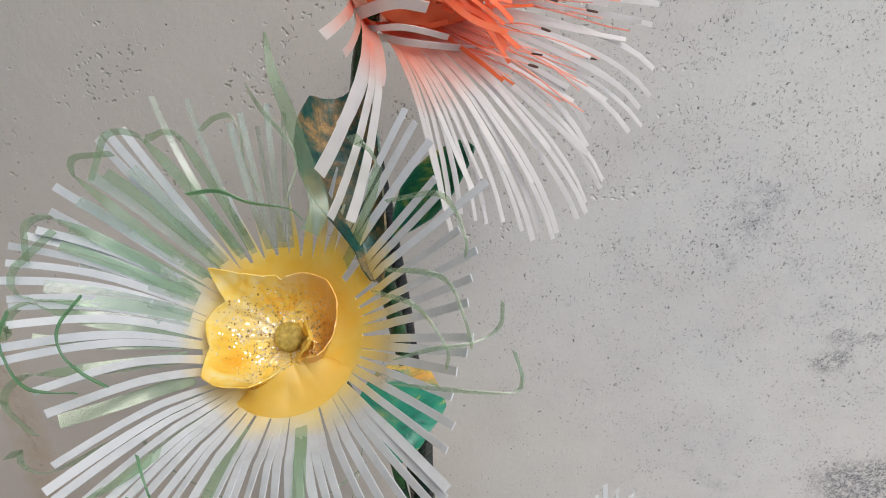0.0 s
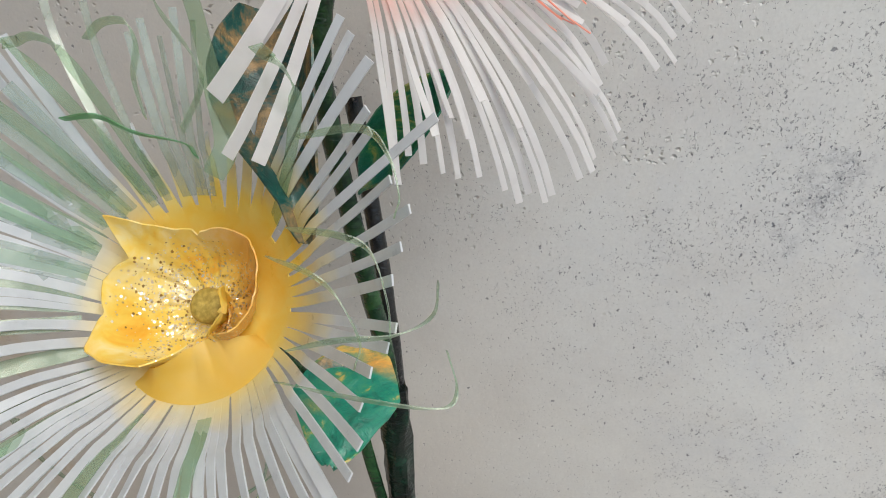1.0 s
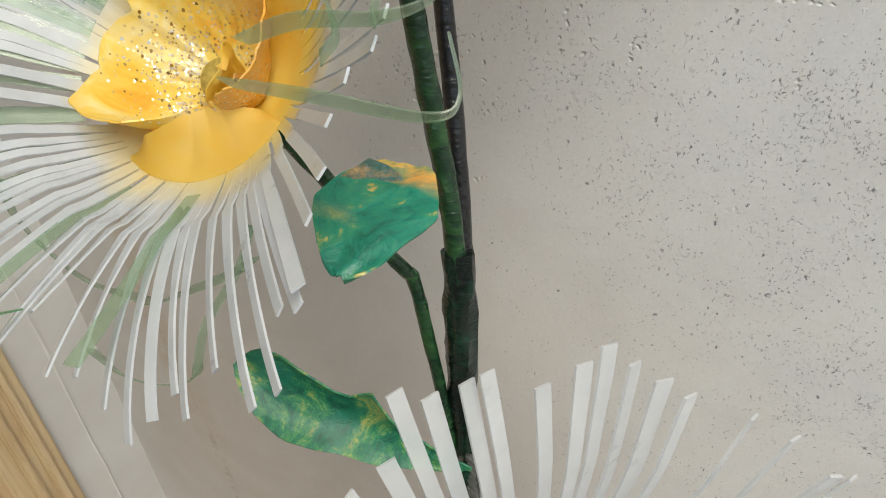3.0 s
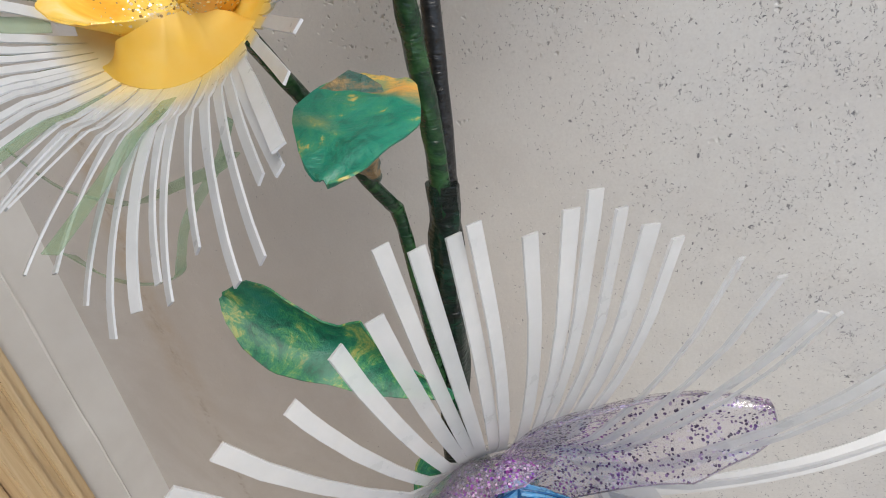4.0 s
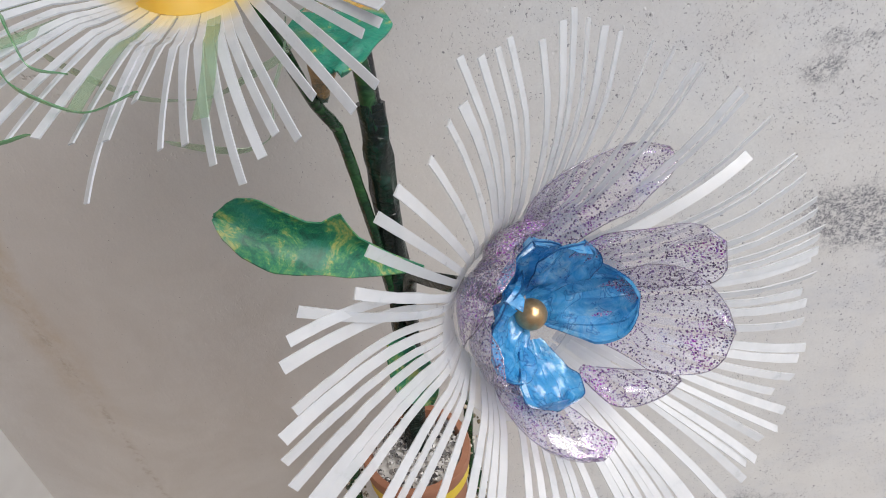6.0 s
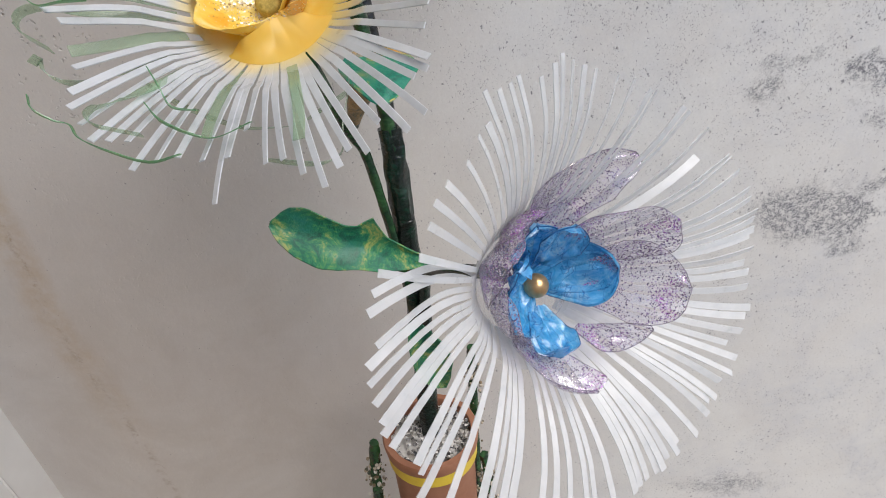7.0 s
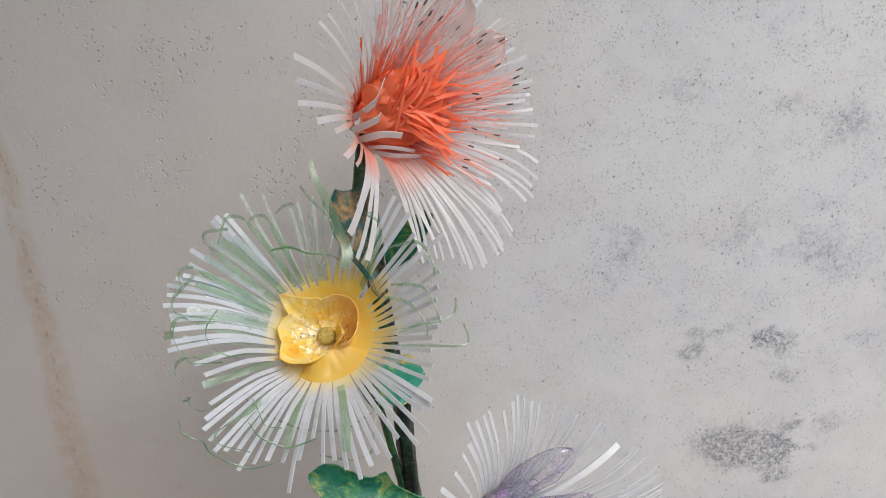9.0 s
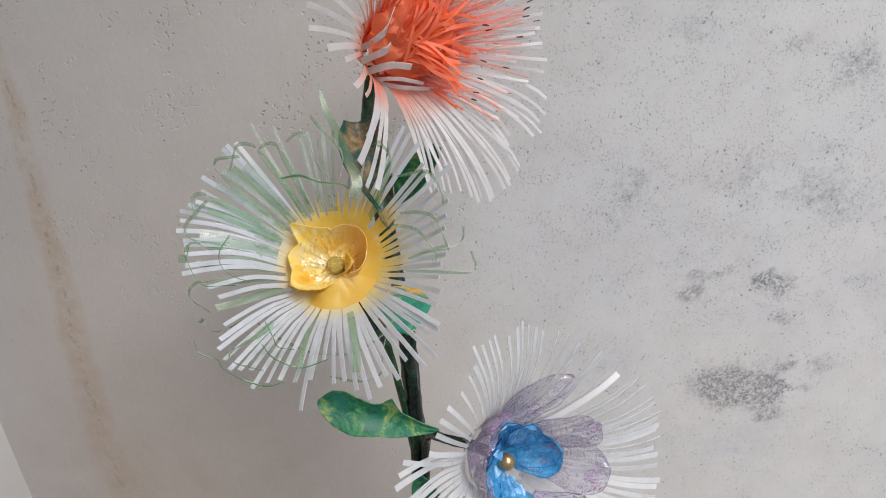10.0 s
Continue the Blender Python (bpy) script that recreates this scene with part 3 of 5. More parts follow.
# ---- walls and ground ----
def wall_back():
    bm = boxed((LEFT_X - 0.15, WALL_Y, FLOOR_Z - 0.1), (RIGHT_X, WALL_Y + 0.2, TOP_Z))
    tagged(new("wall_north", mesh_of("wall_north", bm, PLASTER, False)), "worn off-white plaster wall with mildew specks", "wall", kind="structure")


def wall_left():
    """The side wall, with a slightly uneven plaster corner and a doorway."""
    door_y, door_w, door_h = 0.424, 0.92, 2.02
    bm = boxed((LEFT_X - 0.15, door_y, FLOOR_Z - 0.1), (LEFT_X, WALL_Y, TOP_Z))
    box(bm, (LEFT_X - 0.15, BACK_Y, FLOOR_Z - 0.1), (LEFT_X, door_y - door_w, TOP_Z))
    box(bm, (LEFT_X - 0.15, door_y - door_w, FLOOR_Z + door_h), (LEFT_X, door_y, TOP_Z))
    tagged(new("wall_west", mesh_of("wall_west", bm, PLASTER_PLAIN, False)), "pale plaster side wall beside a door", "wall", kind="structure")
    # a run of plaster that closes the corner, and the ridge where two coats meet
    ridge = [Vector((LEFT_X, 0.474 + 0.004 * noise.noise(Vector((0, 0, k * 0.9))), FLOOR_Z + k * 0.06)) for k in range(41)]
    tagged(new("trim", mesh_of("trim", tube(ridge, 0.0022, 6, 0.5), PLASTER_PLAIN)), "thin raised plaster ridge down the wall", "trim", kind="structure")
    door = thing("door_1", "pale pine door and frame in the side wall", "door", kind="structure")
    y1, y0 = door_y, door_y - door_w
    for a, c in ((y1 - 0.075, y1), (y0, y0 + 0.075)):
        post = part("jamb", boxed((LEFT_X - 0.13, a, FLOOR_Z), (LEFT_X + 0.012, c, FLOOR_Z + door_h), 0.003), PINE, door)
        for f in (0.28, 0.62):
            yy = a + (c - a) * f
            part("moulding", boxed((LEFT_X + 0.0105, yy, FLOOR_Z), (LEFT_X + 0.019, yy + 0.014, FLOOR_Z + door_h), 0.003), PINE, post)
    part("lintel", boxed((LEFT_X - 0.13, y0 + 0.076, FLOOR_Z + door_h - 0.07), (LEFT_X + 0.012, y1 - 0.076, FLOOR_Z + door_h), 0.003), PINE, door)
    part("leaf_panel", boxed((LEFT_X - 0.07, y0 + 0.077, FLOOR_Z + 0.008), (LEFT_X - 0.03, y1 - 0.077, FLOOR_Z + door_h - 0.072), 0.003), PINE, door)


def shade_slab():
    # unseen slab, added so that its soft shadow dims the wall's left part
    bm = boxed((LEFT_X - 0.15, BACK_Y, TOP_Z), (SLAB_X, WALL_Y + 0.2, TOP_Z + 0.12))
    tagged(new("ceiling", mesh_of("ceiling", bm, PLASTER_PLAIN, False)), "plain pale plaster slab added out of view to shade the wall", "ceiling", kind="structure")


def yard():
    wall_back()
    wall_left()
    shade_slab()
    # unseen low wall, added to keep the horizon's light off the lower wall
    bm = boxed((LEFT_X - 0.15, -1.55, FLOOR_Z - 0.1), (2.2, -1.40, 0.62), 0.006)
    tagged(new("shade_wall_south", mesh_of("shade_wall_south", bm, PLASTER_PLAIN, False)), "low plain plaster wall added out of view to dim the lower wall", "wall", kind="structure")
    bm = boxed((-60, -60, FLOOR_Z - 0.1), (60, 60, FLOOR_Z))
    tagged(new("ground", mesh_of("ground", bm, CEMENT, False)), "pale grey cement ground", "ground", kind="structure")


yard()


# ---- flower strips ----
def strip_points(phi, reach, profile, start, bend=0.0, sway=0.0, steps=12):
    """A line out from a flower's middle over its profile; bend lifts or drops the end, sway swings it sideways."""
    pts, side = [], []
    for k in range(steps + 1):
        s = k / steps
        r = start + (reach - start) * s
        a = phi + sway * s * s
        h = lerp_table(profile, r) + bend * s * s
        pts.append(Vector((r * math.cos(a), r * math.sin(a), h)))
        side.append(Vector((-math.sin(a), math.cos(a), 0)))
    return pts, side


def fringe(flower, angles, reaches, profile, ends, start, mat, width=(0.0034, 0.0046), rng=None, label="", steps=14, twist=None, arch=0.0):
    """ends: height of the strips' ends by angle; twist(angle in degrees): how far a strip turns on edge towards its end, in degrees."""
    order = sorted(angles)
    for a, reach in zip(angles, reaches):
        phi, far = radians(a), reach / 1000
        k = order.index(a)
        room = radians(min(a - order[k - 1] if k else 9, order[k + 1] - a if k + 1 < len(order) else 9, 8))
        drop = lerp_table(ends, a) / 1000 - lerp_table(profile, far) + rng.uniform(-0.002, 0.002)
        pts, side = strip_points(phi, far, profile, start, drop, rng.uniform(-0.012, 0.012), steps)
        bow = arch * max(0.0, -math.cos(phi)) if math.sin(phi) < 0.45 else 0.0
        pts = [q + Vector((0, bow * math.sin(math.pi * j / steps), 0)) for j, q in enumerate(pts)]
        tilt = rng.uniform(-0.3, 0.3)
        side = [(q + Vector((0, 0, tilt * j / steps))).normalized() for j, q in enumerate(side)]
        if twist:
            turn = radians(twist(a))
            side = [q * math.cos(turn * min(1, 1.6 * j / steps)) + Vector((0, 0, 1)) * math.sin(turn * min(1, 1.6 * j / steps)) for j, q in enumerate(side)]
        w = rng.uniform(0.88, 1.14)
        widths = [min(w * (width[0] + (width[1] - width[0]) * j / steps), max(0.0022, 1.0 * room * math.hypot(q.x, q.y))) for j, q in enumerate(pts)]
        part("strip", ribbon(pts, side, widths, 0.0007), mat, flower, label)


def petal_grid(phi, path, width, cup, foot=0.12, nu=14, nv=9, ruffle=0.0, seed=0, blunt=2.4, ridge=0.0, sweep=0.0):
    """A cupped petal. path: (r, h) from its root to its tip; cup: how far its edges rise, as a share of its width; sweep: radians by which it swings round towards its tip."""
    line = smooth_path([(r, 0, h) for r, h in path], 6)
    m = len(line) - 1
    grid = []
    for i in range(nu + 1):
        s = i / nu
        f = s * m
        k = min(int(f), m - 1)
        p = line[k].lerp(line[k + 1], f - k)
        along = (line[k + 1] - line[k]).normalized()
        up = Vector((-along.z, 0, along.x))
        w = width / 2 * (foot + (1 - foot) * min(1, s / 0.55) ** 0.8) * math.sqrt(max(0.0, 1.0005 - max(0, (s - 0.55) / 0.45) ** blunt))
        row = []
        for j in range(nv):
            q = 2 * j / (nv - 1) - 1
            rough = ruffle * noise.noise(Vector((s * 4 + seed, q * 2.2, seed * 0.7)))
            rough += ridge * min(1, 2 * s) * noise.noise(Vector((s * 1.2 + seed, q * 8, seed * 1.3)))
            ragged = 1 + 0.22 * s * noise.noise(Vector((s * 3.2 + seed, 5.0 if q > 0 else 9.0, seed * 0.4)))
            e = p + Vector((0, 1, 0)) * (q * w * ragged) + up * (cup * w * q * q + rough)
            row.append(Matrix.Rotation(phi + sweep * s * s, 3, "Z") @ e)
        grid.append(row)
    return grid


def petal_sheet(phi, path, width, cup, thick=0.0006, **shape):
    return sheet(petal_grid(phi, path, width, cup, **shape), thick)


def petal_rim(phi, path, width, cup, thick=0.00042, **shape):
    """A thin tube added round a petal; its dark colour stands for the edge's refraction."""
    g = petal_grid(phi, path, width, cup, **shape)
    line = [r[0] for r in g[3:]] + g[-1][1:-1] + [r[-1] for r in reversed(g[3:])]
    return tube(line, thick, 5)


# ---- yellow flower ----
Y_PROFILE = [(0, -0.012), (0.015, -0.010), (0.03, -0.004), (0.05, 0.012), (0.062, 0.0235), (0.0645, 0.0275), (0.12, 0.068), (0.16, 0.095)]
Y_ANGLES = [-179, -173, -170, -161, -152, -141, -137, -134, -130, -126, -123, -120, -116, -113, -108, -102, -99, -96, -91, -87, -83, -78, -74, -70, -66, -62, -56, -51, -46, -42, -39, -36, -30, -24, -18, -12, -7,
            -3, 4, 10, 16, 23, 30, 34, 38, 47, 51, 55, 86, 90, 93, 97, 101, 111, 119, 127, 130, 133, 146, 152, 157, 160, 163, 166, 170, 174, 177]
Y_REACH = [112, 110, 113, 96, 89, 98, 108, 114, 117, 121, 117, 113, 125, 117, 112, 111, 132, 108, 93, 111, 110, 119, 129, 123, 117, 125, 116, 130, 131, 115, 119, 117, 108, 106, 101, 100, 103,
           105, 103, 106, 111, 107, 129, 107, 110, 122, 124, 127, 108, 113, 101, 109, 106, 128, 138, 128, 132, 130, 123, 117, 115, 120, 124, 121, 123, 115, 114]
Y_ENDS = [(-180, 66), (-170, 70), (-150, 75), (-127, 68), (-113, 59), (-100, 52), (-75, 36), (-39, 60), (-25, 66), (16, 72), (40, 65), (120, 48), (160, 64), (169, 63), (180, 66)]
# torn rim of the inner cup: angle, radius, height, in degrees and millimetres
CUP_RIM = [(0, 31), (8, 32), (28, 36.5), (48, 38.5), (70, 35), (86, 31), (93, 30), (98, 33), (109, 33), (124, 38), (132, 44), (137, 49), (143, 43), (150, 35), (160, 38), (171, 40.5), (182, 38), (193, 36), (205, 39), (215, 41.5), (225, 39), (240, 33), (252, 30), (265, 24), (280, 18), (295, 16), (310, 17), (325, 22), (333, 26), (345, 28), (360, 31)]
CUP_TOP = [(0, 16), (28, 18), (48, 17), (70, 16), (86, 14), (93, 10), (98, 10), (109, 14), (124, 20), (132, 24), (137, 28), (143, 20), (150, 13), (171, 15), (193, 18), (205, 22), (215, 26), (240, 26), (252, 25), (265, 18), (280, 11), (295, 9), (310, 10), (325, 15), (333, 18), (345, 16), (360, 16)]


def yellow_flower():
    rng = random.Random(4)
    f = thing("flower", "white fringed flower with yellow cup and curling green strips", "artificial flower", facing((-0.124, 0.283, 0.422), (0.036, -0.769, 0.638)), "flowers of the plant")
    solid = [k for k, a in enumerate(Y_ANGLES) if not 82 < a < 126]
    hazy = [k for k, a in enumerate(Y_ANGLES) if 82 < a < 126]
    fringe(f, [Y_ANGLES[k] for k in hazy], [Y_REACH[k] for k in hazy], Y_PROFILE, Y_ENDS, 0.048, HAZY, (0.0036, 0.0032), rng, "hazy clear strip", twist=lambda a: rng.uniform(-40, 40))
    for a in (60, 67, 75, 84, 92, 102, 111, 121):
        pts, side = strip_points(radians(a), rng.uniform(0.068, 0.092), Y_PROFILE, 0.042, rng.uniform(-0.008, -0.002), rng.uniform(-0.05, 0.05), 8)
        part("strip", ribbon(pts, side, [0.0062 * (1 - 0.85 * (j / 8) ** 1.2) for j in range(9)], 0.0006), WHITE_YELLOW, f, "short tapered yellow strip")
    fringe(f, [Y_ANGLES[k] for k in solid], [Y_REACH[k] for k in solid], Y_PROFILE, Y_ENDS, 0.042, WHITE_YELLOW, (0.0044, 0.0036), rng, steps=18, twist=lambda a: rng.uniform(16, 40) if -135 < a < -36 else rng.uniform(-12, 12), arch=0.006)
    bowl = [[Vector((r * math.cos(a), r * math.sin(a), lerp_table(Y_PROFILE, r) - 0.0008)) for a in [2 * math.pi * k / 48 for k in range(48)]] for r in (0.007, 0.012, 0.018, 0.024, 0.03, 0.036, 0.042, 0.0445)]
    part("bowl", sheet(bowl, 0.0006, True), WHITE_YELLOW, f, "bright yellow painted bowl")
    # torn inner cup: high pointed lobes on one side, a low curled lip on the other
    rows = []
    for i in range(12):
        s = i / 11
        row = []
        for k in range(160):
            a = 2 * math.pi * k / 160
            far = lerp_table(CUP_RIM, math.degrees(a) % 360) / 1000
            top = lerp_table(CUP_TOP, math.degrees(a) % 360) / 1000
            far, top = 0.031 + (far - 0.031) * s ** 3, 0.013 + (top - 0.013) * s ** 3
            r = 0.008 + (far - 0.008) * s ** 0.7
            fold = (0.0022 * noise.noise(Vector((math.cos(a) * 3, math.sin(a) * 3, s * 2))) + 0.0016 * noise.noise(Vector((math.cos(a) * 8, math.sin(a) * 8, s * 3)))) * 4 * s * (1 - 0.8 * s)
            h = -0.0105 + (top + 0.0105) * s ** 2.1 + fold
            row.append(Vector((r * math.cos(a), r * math.sin(a), h)))
        rows.append(row)
    part("cup", sheet(rows, 0.0007, True), CUP_YELLOW, f, "torn yellow inner cup with glitter")
    for k, (a, w, reach, top) in enumerate(((-25, 0.013, 0.021, 0.012),)):
        part("inner_petal", petal_sheet(radians(a), ((0.009, -0.008), (0.013, -0.002), (reach, top)), w, 0.35, ruffle=0.0025, seed=k), CUP_YELLOW, f)
    # the bowl's own fold that rises to the low side of the cup
    rows = []
    for i in range(9):
        s, row = i / 8, []
        for k in range(61):
            a = 238 + 98 * k / 60
            edge = math.sin(math.pi * k / 60) ** 0.5
            r0 = lerp_table(CUP_RIM, a) / 1000 + 0.0006
            low = lerp_table(Y_PROFILE, r0) + 0.0006
            h0 = low + (lerp_table(CUP_TOP, a) / 1000 - 0.001 - low) * edge
            r = r0 + (0.0435 - r0) * s
            h = h0 + (lerp_table(Y_PROFILE, 0.0435) + 0.0006 - h0) * s - 0.0016 * math.sin(math.pi * s) * edge + 0.0010 * noise.noise(Vector((a * 0.06, s * 2, 7)))
            row.append(Vector((r * math.cos(radians(a)), r * math.sin(radians(a)), h)))
        rows.append(row)
    part("fold", sheet(rows, 0.0006), FOLD_YELLOW, f, "smooth lemon yellow fold below the cup")
    lip = dict(foot=0.5, ruffle=0.0024, seed=71, blunt=2.6, ridge=0.0012, nu=16, nv=15)
    part("lip", petal_sheet(radians(-12), ((0.0105, -0.008), (0.0130, 0.002), (0.0155, 0.010), (0.0190, 0.0165)), 0.022, 0.35, **lip), FOLD_YELLOW, f, "small orange-yellow lip beside the core")
    part("core", lathe([(0.0001, -0.002), (0.004, -0.0015), (0.0066, -0.002), (0.0082, -0.004), (0.0085, -0.012)], 28), CORE, f, "round olive glittering core")
    # a second row of hazy clear strips behind the upper white ones
    for k in range(7):
        a = 128 + 8.0 * k + rng.uniform(-1.5, 1.5)
        pts, side = strip_points(radians(a), rng.uniform(0.098, 0.120), Y_PROFILE, 0.050, rng.uniform(-0.010, -0.002), rng.uniform(-0.06, 0.06), 12)
        part("hazy_strip", ribbon(pts, side, [0.0046 + 0.0012 * j / 12 for j in range(13)], 0.0005), HAZY, f, "hazy clear strip")
    # clear green strips that rise over the white ones and curl at their ends
    greens = ((178, 104, -0.001, 1), (169, 106, 0.000, -1), (159, 106, -0.002, 0), (150, 110, 0.002, 1), (141, 112, 0.002, -1), (131, 106, 0.004, 0), (121, 104, 0.012, 1), (112, 96, 0.016, 1), (46, 94, 0.014, 1),
              (-74, 106, -0.002, 0), (-104, 100, 0.004, 0), (-126, 106, 0.008, 1), (-141, 104, 0.004, -1), (-151, 100, -0.002, 0), (-166, 104, 0.000, 1), (-172, 106, -0.002, 0))
    for a, reach, lift, turn in greens:
        phi = radians(a + rng.uniform(-2, 2))
        pts, side = strip_points(phi, reach / 1000, Y_PROFILE, 0.050, lift, rng.uniform(-0.08, 0.08), 10)
        end = (pts[-1] - pts[-2]).normalized()
        if turn:
            curl = rng.uniform(0.005, 0.010)
            swing = side[-1] * turn
            centre = pts[-1] + swing * curl
            for k in range(1, 10):
                b = k / 9 * rng.uniform(2.2, 2.7)
                pts.append(centre - swing * curl * math.cos(b) + end * curl * math.sin(b) + Vector((0, 0, 0.006 * k / 9)))
                side.append(Vector((0.15, 0.1, 1)).normalized())
            lead = len(pts) - 9
            tail = (pts[-1] - pts[-2]).normalized()
            run = rng.uniform(0.0, 0.022)
            for k in range(1, 4):
                pts.append(pts[lead + 8] + tail * run * k / 3 + Vector((0, 0, 0.0008 * k)))
                side.append(Vector((0.15, 0.1, 1)).normalized())
            for k in range(4):
                side[lead - 1 - k] = side[lead - 1 - k].lerp(Vector((0.15, 0.1, 1)), 1 - (k + 1) / 5).normalized()
        w = rng.uniform(0.0048, 0.0068)
        part("green_strip", ribbon(pts, side, [w] * len(pts), 0.0005), GREEN_CLEAR, f, "clear green curling strip")
    # long loose loops that swing round outside the fringe: angles and reaches along each
    for angles, reach, height, wide in (((-140, -124, -101, -86, -76, -66, -58, -52), (0.084, 0.082, 0.084, 0.085, 0.087, 0.085, 0.083, 0.082), 0.022, 0.0060), ((-90, -80, -74, -69, -66, -63, -55, -48), (0.104, 0.110, 0.113, 0.112, 0.108, 0.098, 0.084, 0.074), 0.026, 0.0052),
                                        ((-143, -139, -135, -132, -127, -120, -111, -104), (0.123, 0.125, 0.123, 0.120, 0.122, 0.121, 0.119, 0.112), 0.072, 0.0022), ((178, 185, 193, 198, 202, 206), (0.105, 0.105, 0.102, 0.097, 0.085, 0.073), 0.075, 0.0028),
                                        ((171, 182, 190, 198, 208), (0.074, 0.080, 0.081, 0.074, 0.062), 0.072, 0.0026), ((-13, -8, -5, -1, 4), (0.073, 0.088, 0.105, 0.116, 0.118), 0.072, 0.0050),
                                        ((-21, -17, -14, -11, -6), (0.074, 0.099, 0.124, 0.128, 0.123), 0.072, 0.0050), ((12, 6, 1, -7, -12), (0.062, 0.077, 0.085, 0.094, 0.096), 0.072, 0.0046), ((19, 14, 10, 1, -6), (0.070, 0.087, 0.096, 0.101, 0.105), 0.072, 0.0046),
                                        ((40, 33, 27, 20, 16), (0.085, 0.105, 0.109, 0.108, 0.106), 0.072, 0.0042), ((-129, -120, -115, -107), (0.076, 0.082, 0.088, 0.086), 0.055, 0.0034), ((-123, -115, -105, -99, -88), (0.092, 0.097, 0.099, 0.098, 0.092), 0.055, 0.0030),
                                        ((119, 106, 94, 75, 65), (0.072, 0.066, 0.059, 0.058, 0.055), 0.060, 0.0030), ((108, 103, 99, 97, 95, 89), (0.101, 0.104, 0.105, 0.096, 0.080, 0.064), 0.060, 0.0040),
                                        ((95, 91, 82, 78, 76), (0.121, 0.108, 0.092, 0.082, 0.062), 0.058, 0.0054)):
        line = smooth_path([(rr * math.cos(radians(a)), rr * math.sin(radians(a)), height + 0.003 * math.sin(k * 1.7)) for k, (a, rr) in enumerate(zip(angles, reach))], 7)
        part("green_strip", ribbon(line, [Vector((0.25, 0.3 * math.sin(0.2 * k), 1)).normalized() for k in range(len(line))], [wide] * len(line), 0.0005), GREEN_LOOP if wide < 0.0036 else GREEN_CLEAR, f, "clear green curling strip")
    # one broad strip that narrows to a point
    line = smooth_path([(rr * math.cos(radians(a)), rr * math.sin(radians(a)), 0.050 + 0.002 * k) for k, (a, rr) in enumerate(((62, 0.052), (64, 0.066), (76, 0.085), (84, 0.108), (89, 0.129), (91, 0.150)))], 6)
    last = len(line) - 1
    part("green_strip", ribbon(line, [Vector((-1, 0.25, 0.3 * math.sin(0.3 * k))).normalized() for k in range(last + 1)], [0.0092 * (1 - 0.82 * (k / last) ** 3) for k in range(last + 1)], 0.0005), GREEN_CLEAR, f, "broad pointed clear green strip")
    return f


yellow_flower()

# ---- blue flower ----
B_PROFILE = [(0, -0.04), (0.028, -0.03), (0.036, -0.014), (0.045, 0.0), (0.058, 0.017), (0.075, 0.030), (0.09, 0.039), (0.105, 0.045), (0.13, 0.049), (0.17, 0.05)]
B_ANGLES = [-175, -172, -168, -161, -157, -153, -147, -138, -134, -131, -127, -117, -112, -107, -102, -99, -94, -86, -83, -80, -77, -75, -72, -70, -68, -62, -55, -53, -50, -46, -43, -39, -36, -32, -28, -25, -20, -15, -12,
            -9, -5, -3, -1, 2, 5, 8, 14, 19, 22, 34, 44, 47, 58, 61, 65, 69, 75, 78, 81, 84, 86, 89, 94, 97, 101, 104, 107, 112, 119, 126, 132, 138, 145, 151, 155, 160, 167, 171, 176, 180]
B_REACH = [132, 134, 133, 128, 130, 139, 133, 128, 130, 130, 128, 128, 129, 129, 131, 132, 136, 142, 141, 141, 142, 142, 140, 142, 139, 147, 150, 143, 148, 146, 152, 150, 138, 150, 149, 152, 149, 147, 140,
           145, 143, 145, 146, 147, 144, 142, 139, 135, 131, 126, 122, 121, 121, 120, 124, 125, 127, 129, 132, 136, 132, 127, 131, 129, 129, 132, 118, 117, 113, 117, 119, 117, 113, 127, 129, 130, 126, 131, 132, 132]
B_ENDS = [(-180, 45), (-110, 45), (-60, 42), (-25, 38), (20, 50), (45, 62), (60, 61), (75, 53), (95, 45), (105, 46), (132, 60), (140, 62), (152, 46), (180, 45)]


